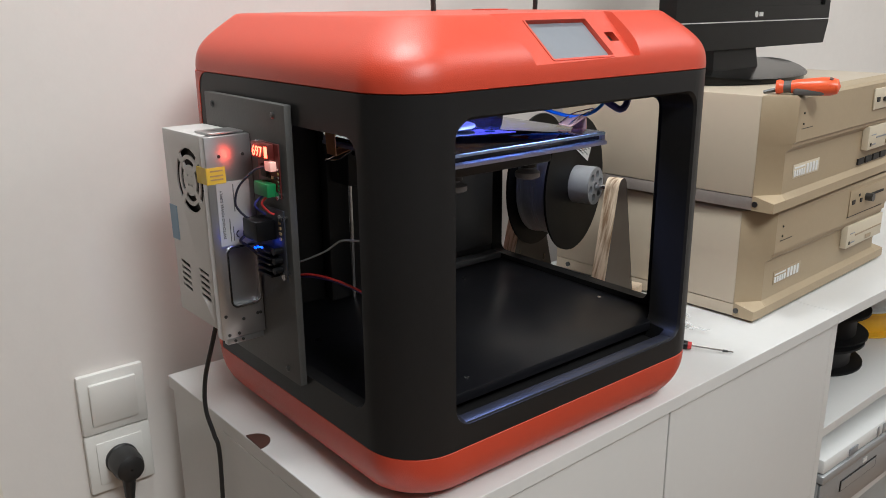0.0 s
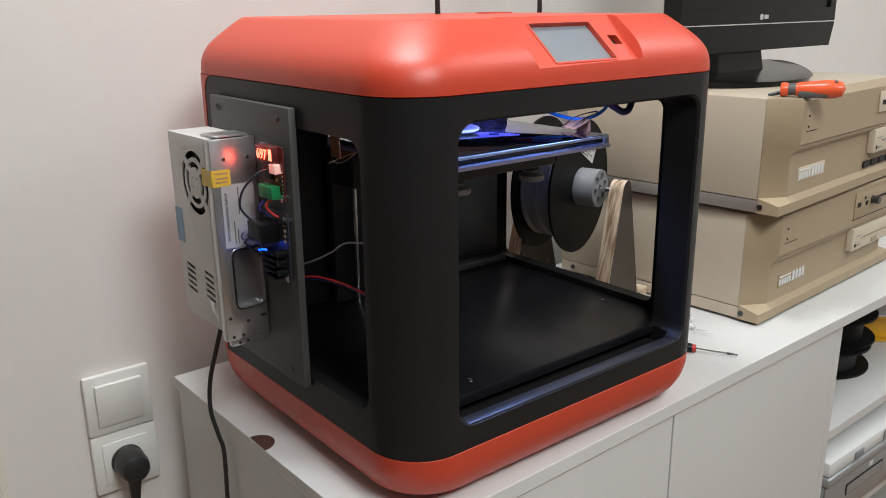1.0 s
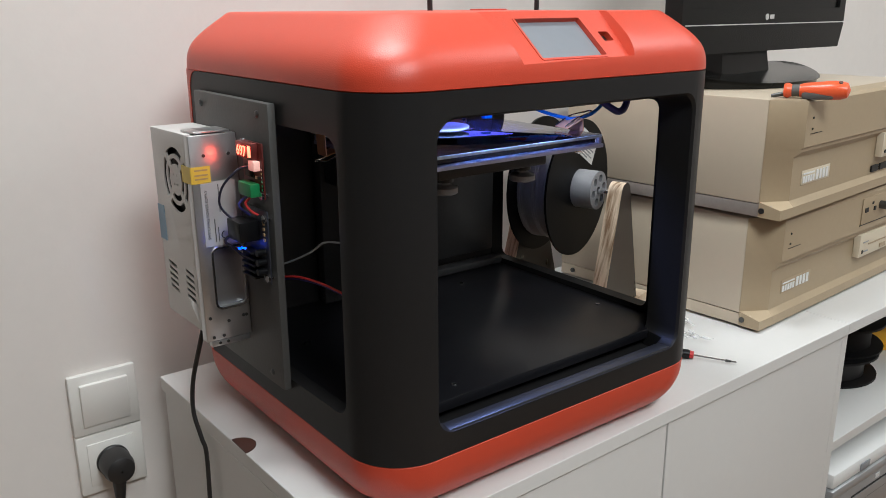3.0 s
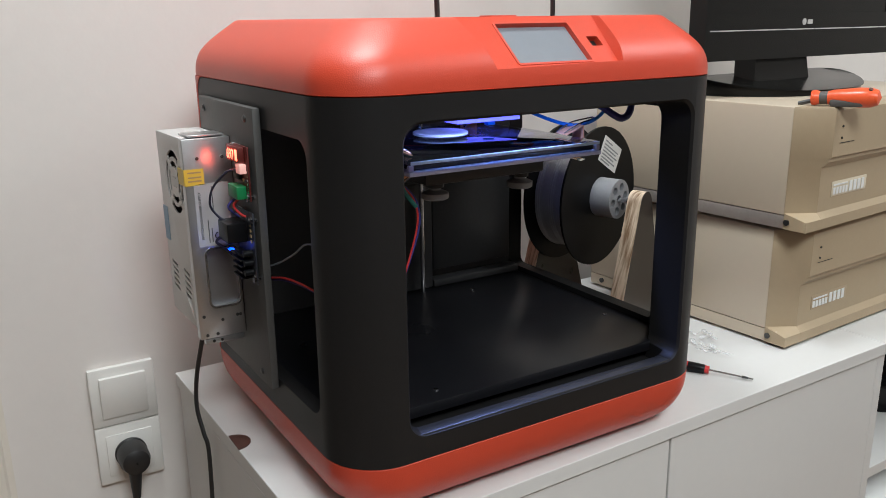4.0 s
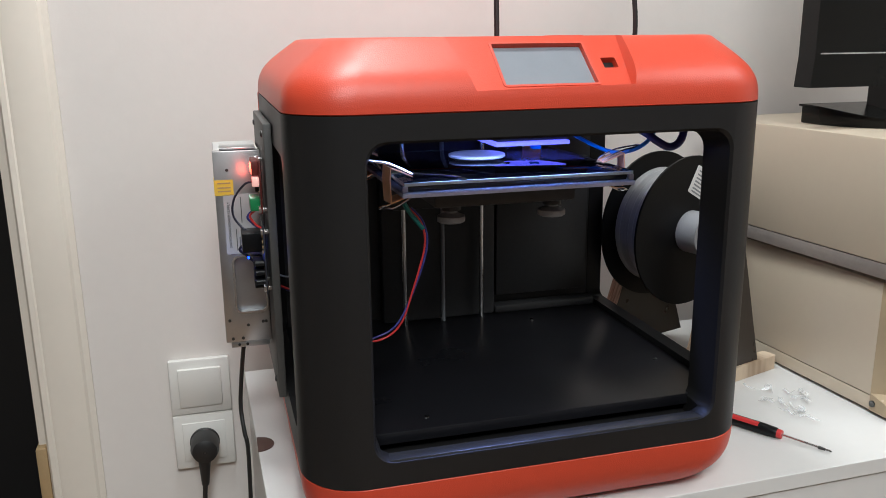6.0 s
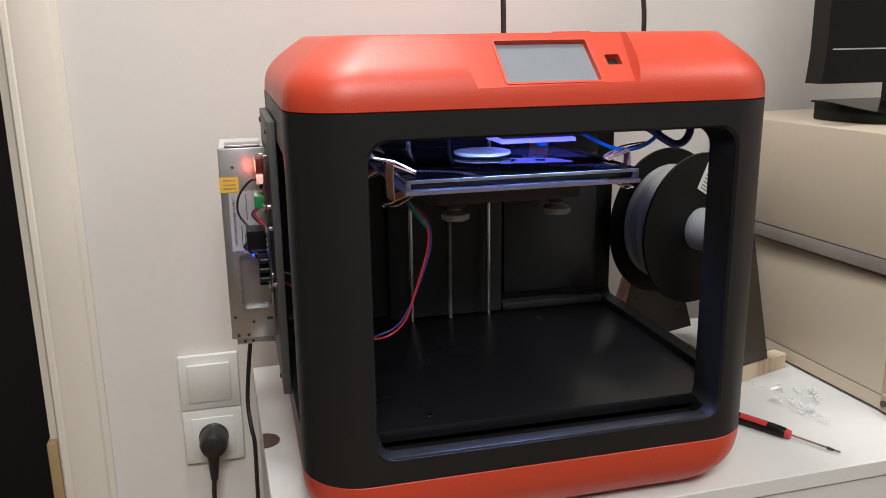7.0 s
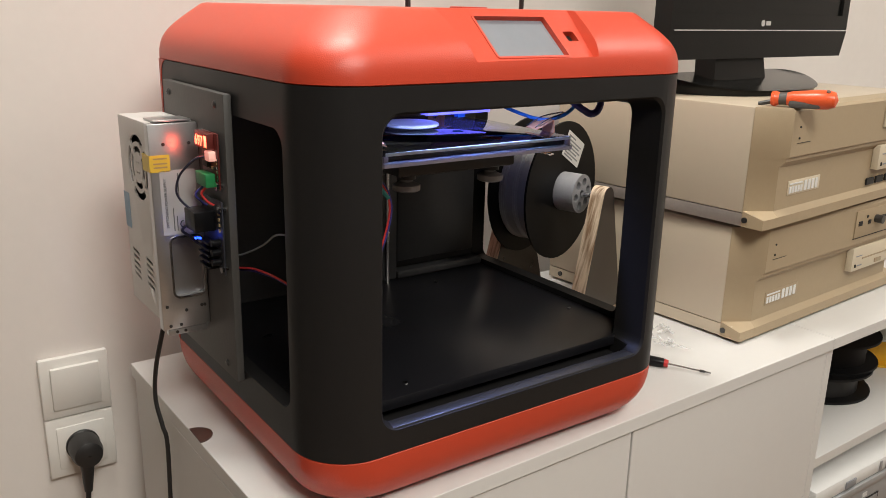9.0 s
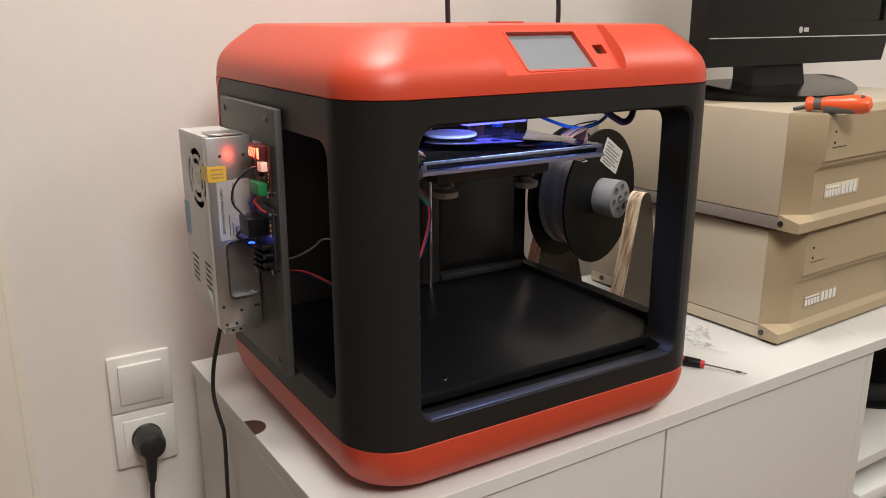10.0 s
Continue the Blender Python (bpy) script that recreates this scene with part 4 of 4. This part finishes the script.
part("strain_relief", rod((0.2765, WALL_Y - 0.036, pz - 0.012), (0.275, WALL_Y - 0.034, pz - 0.052), 0.0085, 0.0048, segs=14), M_BLACKRUB, plug)
part("cord", tube([(0.275, WALL_Y - 0.034, pz - 0.05), (0.273, WALL_Y - 0.034, pz - 0.085), (0.280, WALL_Y - 0.034, pz - 0.16), (0.283, WALL_Y - 0.03, pz - 0.3), (0.26, WALL_Y - 0.03, pz - 0.6), (0.26, WALL_Y - 0.03, 0.02)], 0.0031, 10), M_BLACKRUB, plug)

# ---------------------------------------------------------------- two old desktop computers, stacked


def old_computer(origin, yaw, variant, label):
    """A beige desktop computer: steel cover, plastic front with a stepped lower half, drive bays."""
    m = pose(*origin, 0, 0, yaw)
    W, D, H = 0.452, 0.350, 0.155

    def lb(x0, x1, y0, y1, z0, z1, bevel=0.0008, segs=2):
        return box(x0, x1, y0, y1, z0, z1, bevel, m, segs)

    c = thing("desktop_computer", origin, label, "computer", "stacked computers")
    part("chassis_base", lb(0.001, W - 0.001, 0.0140, D, 0.004, 0.021), M_BEIGEB if variant else M_BEIGE, c, "steel base rail")
    part("cover", lb(0, W, 0.0305, D, 0.0215, H, 0.002), M_BEIGE, c, "smooth beige steel cover")
    for x in (0.03, W - 0.03):
        for y in (0.05, D - 0.05):
            part("foot", box(x - 0.01, x + 0.01, y - 0.01, y + 0.01, 0.0003, 0.0038, 0, m), M_BLACKRUB, c)
    # side profile of the front: (depth, height)
    front = [(0.0, 0.004), (0.0, 0.017), (0.007, 0.024), (0.0075, 0.080), (-0.0005, 0.088), (-0.0005, 0.092), (-0.004, 0.0945), (-0.004, H - 0.004), (-0.001, H), (0.0300, H), (0.0300, 0.004)]
    part("front_panel", loft([[m @ Vector((x, y, z)) for (y, z) in front] for x in (0.034, W - 0.034)]), M_BEIGEP, c, "yellowed beige plastic front")
    for s in (0, 1):
        x0, x1 = (0.0, 0.0338) if s == 0 else (W, W - 0.0338)
        part("front_cheek", loft([[m @ Vector((x, (0.0005 if z < 0.019 and y < 0.02 else 0.0303) if k else min(y, 0.0295), z)) for (y, z) in front] for k, x in ((1, x0), (0, x1))]), M_BEIGEP, c)
    part("side_screw", rod(m @ Vector((-0.0015, 0.026, 0.013)), m @ Vector((0.0012, 0.026, 0.013)), 0.0038, segs=14), M_SCREW, c)
    part("side_screw", rod(m @ Vector((-0.0015, 0.325, 0.013)), m @ Vector((0.0012, 0.325, 0.013)), 0.0038, segs=14), M_SCREW, c)
    # badge: pale plate with plain bars in place of the maker's lettering
    bz = 0.050
    bd = part("badge", box(0.062, 0.146, 0.0064, 0.0072, bz - 0.0095, bz + 0.0095, 0.0003, m), M_BEIGEL if variant else M_BEIGEP, c, "small badge with plain bars")
    for k in range(5):
        part("badge_bar", box(0.065 + 0.0072 * k, 0.0699 + 0.0072 * k, 0.0056, 0.0063, bz - 0.007, bz + 0.0015, 0, m), M_PAPER, bd)
    for k in range(4):
        part("badge_bar", box(0.1035 + 0.0098 * k, 0.1098 + 0.0098 * k, 0.0056, 0.0063, bz - 0.007, bz + 0.0065, 0, m), M_PAPER, bd)
    part("badge_bar", box(0.065, 0.098, 0.0056, 0.0063, bz + 0.004, bz + 0.006, 0, m), M_PAPER, bd)
    part("power_light", rod(m @ Vector((0.052, -0.0036, 0.131)), m @ Vector((0.052, -0.0052, 0.131)), 0.0014, segs=8), M_SLOT, c)
    part("drive_light", rod(m @ Vector((0.052, -0.0036, 0.117)), m @ Vector((0.052, -0.0052, 0.117)), 0.0014, segs=8), M_SLOT, c)
    part("engraved_line", box(0.048, 0.082, -0.0046, -0.0041, 0.1105, 0.1112, 0, m), M_SLOT, c)
    # bays
    if variant:
        upper = part("drive_front", lb(0.292, W - 0.035, -0.0068, -0.0042, 0.113, 0.144, 0.0008), M_BEIGEL, c, "pale plastic drive front")
        part("key_socket", box(0.300, 0.312, -0.0078, -0.0069, 0.124, 0.131, 0, m), M_SLOT, upper)
        part("drive_knob", box(0.325, 0.342, -0.0110, -0.0069, 0.124, 0.130, 0.001, m), M_SLOT, upper)
        part("drive_slot", box(0.350, 0.392, -0.0078, -0.0069, 0.124, 0.1275, 0, m), M_SLOT, upper)
    else:
        upper = part("drive_surround", lb(0.268, W - 0.030, -0.0056, -0.0042, 0.105, 0.146, 0.0006), M_BEIGEP, c)
        part("key_socket", box(0.276, 0.287, -0.0066, -0.0057, 0.123, 0.130, 0, m), M_SLOT, upper)
        part("drive_lamp", box(0.299, 0.304, -0.0066, -0.0057, 0.133, 0.137, 0, m), M_SLOT, upper)
        part("drive_button", box(0.306, 0.312, -0.0072, -0.0057, 0.123, 0.129, 0, m), M_SLOT, upper)
        part("release_lever", rod(m @ Vector((0.330, -0.017, 0.128)), m @ Vector((0.330, -0.0057, 0.128)), 0.0065, segs=14), M_SCREW, upper, "dark round release lever")
        part("drive_slot", box(0.345, 0.398, -0.0066, -0.0057, 0.127, 0.131, 0, m), M_SLOT, upper)
        # Thin black strip paints the shadow below the drive surround.
        part("painted_shadow_line", box(0.266, 0.400, -0.0049, -0.0043, 0.1035, 0.1046, 0, m), M_SLOT, upper)
    lx = 0.300 if variant else 0.282
    lower = part("drive_front", lb(lx, W - 0.032, -0.0030, 0.0070, 0.050, 0.086, 0.0008), M_BEIGEL, c, "pale plastic drive front")
    part("drive_slot", box(lx + 0.03, W - 0.036, -0.0040, -0.0031, 0.0665, 0.0685, 0, m), M_GREYWIRE if variant else M_BEIGEP, lower)
    part("eject_button", box(lx + 0.072, lx + 0.092, -0.0046, -0.0031, 0.054, 0.060, 0, m), M_BEIGEP, lower)
    part("drive_lamp", box(lx + 0.008, lx + 0.0115, -0.0042, -0.0031, 0.0555, 0.0605, 0, m), M_SLOT, lower)
    part("drive_mark", box(lx + 0.010, lx + 0.028, -0.0038, -0.0031, 0.072, 0.0734, 0, m), M_GREYWIRE, lower)
    part("drive_mark", box(lx + 0.016, lx + 0.030, -0.0038, -0.0031, 0.0565, 0.0585, 0, m), M_GREYWIRE, lower)
    if variant:
        for k in range(4):
            part("port", box(0.290 + 0.031 * k, 0.314 + 0.031 * k, 0.0040, 0.0068, 0.0275, 0.0375, 0.0006, m, 1), M_SLOT, c, "dark joystick port")
    part("rear_plate", box(0.01, W - 0.01, D + 0.0005, D + 0.002, 0.01, H - 0.01, 0, m), M_STEELW, c)
    return c


old_computer((1.018, 0.5620, CZ), 3.5, 0, "beige steel desktop computer standing on the white sideboard")
old_computer((1.0125, 0.5460, CZ + 0.1562), 5.0, 1, "beige steel desktop computer stacked on another one")
AT = CZ + 0.1562 + 0.155

# ---------------------------------------------------------------- monitor on the computers
mon = thing("monitor", (1.18, 0.74, AT), "black flat-screen monitor with silver line on a flat foot", "monitor")
MM = pose(1.194, 0.700, 0, 0, 0, 0.5)


def mb(x0, x1, y0, y1, z0, z1, bevel=0.002):
    return box(x0, x1, y0, y1, z0, z1, bevel, MM)


mx, mz0, mz1 = 0.212, 1.262, 1.60
bez = loft([[MM @ Vector((x, y, z)) for x, z in ((-mx, mz0), (mx - 0.010, mz0), (mx, mz0 + 0.035), (mx, mz1), (-mx + 0.003, mz1), (-mx + 0.003, mz0 + 0.035))] for y in (0.0, 0.028)])
cut = slab(rounded_rect(-mx + 0.017, mx - 0.017, mz0 + 0.060, mz1 - 0.018, 0.001, 2), MM @ basis((0, 0.004, 0), (1, 0, 0), (0, 0, 1)), 0.02)
part("bezel", carve(bez, [cut]), M_MON, mon, "glossy black bezel")
part("screen", mb(-mx + 0.0165, mx - 0.0165, 0.0042, 0.0070, mz0 + 0.0595, mz1 - 0.0175, 0), M_MONSCR, mon, "dark switched-off screen")
part("silver_line", mb(-mx + 0.010, mx - 0.0015, -0.0012, -0.0002, mz0 + 0.0375, mz0 + 0.0390, 0), M_SILVER, mon, "thin silver line")
part("maker_badge", slab([(0.0045 * math.cos(radians(a)), 0.0045 * math.sin(radians(a))) for a in range(0, 360, 20)], MM @ basis((-0.010, -0.0002, mz0 + 0.048), (1, 0, 0), (0, 0, 1)), 0.0004), M_SILVER, mon, "small round silver badge")
part("maker_badge", mb(-0.003, 0.008, -0.0007, -0.0002, mz0 + 0.045, mz0 + 0.051, 0), M_SILVER, mon)
part("back_shell", loft([[MM @ Vector((x, y, z)) for x, z in rounded_rect(-mx + i, mx - i, mz0 + 0.03 + i, mz1 - i, 0.01 + i * 0.4, 4)] for y, i in ((0.0285, 0.004), (0.05, 0.03), (0.075, 0.07))]), M_MON, mon)
neck = loft([[MM @ Vector((x, y, z)) for x, y in ((-hw - 0.020, y0), (hw - 0.018, y0), (hw - 0.018, y0 + 0.035), (-hw - 0.020, y0 + 0.035))] for z, hw, y0 in ((AT + 0.006, 0.062, 0.018), (AT + 0.016, 0.060, 0.020), (mz0 + 0.03, 0.052, 0.0286))])
part("neck", neck, M_MON, mon, "glossy black neck")
foot = []
arc = [radians(180 + 7.5 * i) for i in range(25)]
outline = [(0.155 * math.cos(a), 0.062 + 0.118 * math.sin(a)) for a in arc] + [(0.155, 0.082), (-0.155, 0.082)]
for level, k in ((0.0006, 0.985), (0.003, 0.99), (0.85, 0.99), (0.90, 1.02), (1.0, 1.02)):
    ring = []
    for x, y in outline:
        t = min(max((y + 0.056) / 0.12, 0.0), 1.0)
        high = 0.008 + 0.016 * t * t * (3 - 2 * t)
        ring.append(MM @ Vector((k * x, 0.062 + k * (y - 0.062), AT + (level if level < 0.01 else level * high))))
    foot.append(ring)
part("foot", loft(foot), M_MON, mon, "flat glossy black foot")

# ---------------------------------------------------------------- loose tools
red_sd = thing("stubby_screwdriver", (1.05, 0.56, AT), "orange and grey screwdriver lying on the upper computer", "screwdriver")
a0, a1 = Vector((1.042, 0.578, AT + 0.0092)), Vector((1.066, 0.520, AT + 0.0118))
along = (a1 - a0).normalized()
part("handle", spin([(0.0005, 0.0), (0.0085, 0.001), (0.0095, 0.005), (0.0072, 0.011), (0.0070, 0.016), (0.0094, 0.025), (0.0105, 0.040), (0.0118, 0.054), (0.0116, 0.066), (0.0090, 0.074), (0.0005, 0.077)], a0, along, 18), M_ORANGE, red_sd, "orange plastic handle")
part("grip", spin([(0.0074, 0.0100), (0.0077, 0.0110), (0.0075, 0.0165), (0.0082, 0.0190), (0.0076, 0.0200)], a0, along, 18), M_GREYGRIP, red_sd, "grey rubber collar")
gm = Matrix.Translation(a0) @ along.to_track_quat("Z", "Y").to_matrix().to_4x4()
part("grip", add_box(bmesh.new(), -0.0100, 0.0100, -0.0008, 0.0108, 0.022, 0.060, 0.004, gm @ pose(0, 0, 0, 0, 0, 180)), M_GREYGRIP, red_sd, "grey rubber grip")
part("hang_hole", rod(a0 + along * 0.062 + Vector((-0.0034, -0.0050, 0.0090)), a0 + along * 0.062 + Vector((-0.0040, -0.0059, 0.0107)), 0.0025, segs=12), M_BROWN, red_sd)
part("blade", rod(a0 + Vector((0, 0, -0.004)), a0 - along * 0.014 + Vector((0, 0, -0.0070)), 0.0028, 0.0024, segs=10), M_SCREW, red_sd, "dark steel blade")

small_sd = thing("precision_screwdriver", (0.88, 0.57, CZ), "small red and black precision screwdriver on the sideboard", "screwdriver")
b0, b1, b2 = Vector((0.835, 0.640, CZ + 0.0066)), Vector((0.880, 0.565, CZ + 0.0058)), Vector((0.9075, 0.523, CZ + 0.0030))
sa = (b1 - b0).normalized()
ln = (b1 - b0).length
part("handle", spin([(0.0005, 0), (0.0045, 0.001), (0.0062, 0.008), (0.0064, ln - 0.020), (0.0058, ln - 0.006), (0.0050, ln - 0.004), (0.0005, ln - 0.004)], b0, sa, 12), M_GLOSSBLACK, small_sd, "black handle")
part("collar", rod(b1 - sa * 0.0055, b1 + sa * 0.0005, 0.0052, 0.0046, segs=12), M_REDWIRE, small_sd, "red collar")
part("red_inlay", rod(b0 + sa * (ln - 0.054) + Vector((-0.001, -0.0006, 0.0022)), b0 + sa * (ln - 0.024) + Vector((-0.001, -0.0006, 0.0022)), 0.0045, segs=10), M_REDWIRE, small_sd, "red grip inlay")
part("blade", rod(b1, b2, 0.0015, 0.0013, segs=8), M_CHROME, small_sd, "thin bright blade")
part("tip", rod(b2 - (b2 - b1).normalized() * 0.012, b2 + (b2 - b1).normalized() * 0.001, 0.0019, 0.0008, segs=8), M_SCREW, small_sd, "dark tip")

# crumpled clear scraps
rng = random.Random(4)
scraps = bmesh.new()
for k in range(20):
    cx, cy = 0.950 + rng.uniform(-0.026, 0.028), 0.640 + rng.uniform(-0.045, 0.045)
    z = CZ + 0.0008
    p = [Vector((cx, cy, z))]
    ang = rng.uniform(0, 6.28)
    for s in range(3):
        ang += rng.uniform(-1.2, 1.2)
        p.append(p[-1] + Vector((0.006 * math.cos(ang), 0.006 * math.sin(ang), 0)))
    wide = Vector((-math.sin(ang), math.cos(ang), 0)) * rng.uniform(0.001, 0.0035)
    prev = None
    for q in p:
        q = q + Vector((0, 0, rng.uniform(0.0003, 0.007)))
        pair = (scraps.verts.new(q - wide), scraps.verts.new(q + wide), scraps.verts.new(q + wide + Vector((0, 0, 0.0006))), scraps.verts.new(q - wide + Vector((0, 0, 0.0006))))
        if prev:
            for i in range(4):
                scraps.faces.new((prev[i], prev[(i + 1) % 4], pair[(i + 1) % 4], pair[i]))
        prev = pair
tagged(part("plastic_scraps", scraps, M_CLEARBAG), "crumpled clear plastic scraps on the sideboard", "scraps", kind="stuff")

# ---------------------------------------------------------------- things in the open bay


def shelf_spool(place, label, mat_f, mat_w, r=0.085, h=0.055):
    s = thing("spool", place, label, "spool", "spools in the bay")
    part("flange", spin([(0.02, 0.0004), (r, 0.0004), (r, 0.004), (0.02, 0.004), (0.02, 0.0004)], place, (0, 0, 1), 40), mat_f, s)
    part("flange", spin([(0.02, h - 0.004), (r, h - 0.004), (r, h), (0.02, h), (0.02, h - 0.004)], place, (0, 0, 1), 40), mat_f, s)
    part("filament", spin([(0.02, 0.0042), (r * 0.78, 0.0042), (r * 0.78, h - 0.0042), (0.02, h - 0.0042)], place, (0, 0, 1), 40), mat_w, s)


BZ = 0.7094
shelf_spool((1.405, 0.668, BZ), "black spool with black filament lying in the bay", M_SPOOL, M_BLACKRUB, 0.092, 0.045)
shelf_spool((1.425, 0.672, BZ + 0.0455), "black spool stacked flat on another spool", M_SPOOL, M_SPOOL, 0.092, 0.05)
shelf_spool((1.628, 0.690, BZ), "yellow spool lying flat in the bay", M_YSPOOL, M_YSPOOL, 0.085, 0.05)
shelf_spool((1.628, 0.690, BZ + 0.0505), "white spool stacked flat on a yellow one", M_PAPER, M_PAPER, 0.085, 0.05)
DZ = 0.5294
box_dev = thing("disc_player", (1.35, 0.66, DZ), "silver-grey device with a tray slot standing in the bay", "device")
part("body", box(1.182, 1.60, 0.516, 0.86, DZ, 0.606, 0.003), M_GREYDEV, box_dev, "grey metal case")
part("front_plate", box(1.184, 1.598, 0.5125, 0.5158, DZ + 0.004, 0.6035, 0.001), M_GREYDEV, box_dev, "brushed grey front")
part("tray_slot", box(1.250, 1.375, 0.5113, 0.5123, 0.566, 0.586), M_SLOT, box_dev, "dark tray slot")
part("tray_front", box(1.252, 1.371, 0.5103, 0.5112, 0.568, 0.5835), M_GREYDEV, box_dev)
part("maker_badge", box(1.325, 1.338, 0.5113, 0.5123, 0.5905, 0.598), M_PAPER, box_dev)
flat_case = thing("plastic_case", (1.35, 0.66, 0.6064), "pale grey flat plastic case lying on the device", "case")
part("case", box(1.180, 1.60, 0.508, 0.85, 0.6064, 0.622, 0.004), M_GREYDEV, flat_case)
part("lid", box(1.183, 1.597, 0.511, 0.847, 0.6225, 0.648, 0.005), M_PAPER, flat_case, "pale translucent lid")
part("latch", box(1.262, 1.290, 0.5085, 0.5105, 0.628, 0.640, 0.0006), M_GREYWIRE, flat_case)
for x in (1.36, 1.38, 1.40, 1.42):
    part("rib", box(x, x + 0.006, 0.5085, 0.5105, 0.627, 0.645, 0.0006), M_GREYDEV, flat_case)
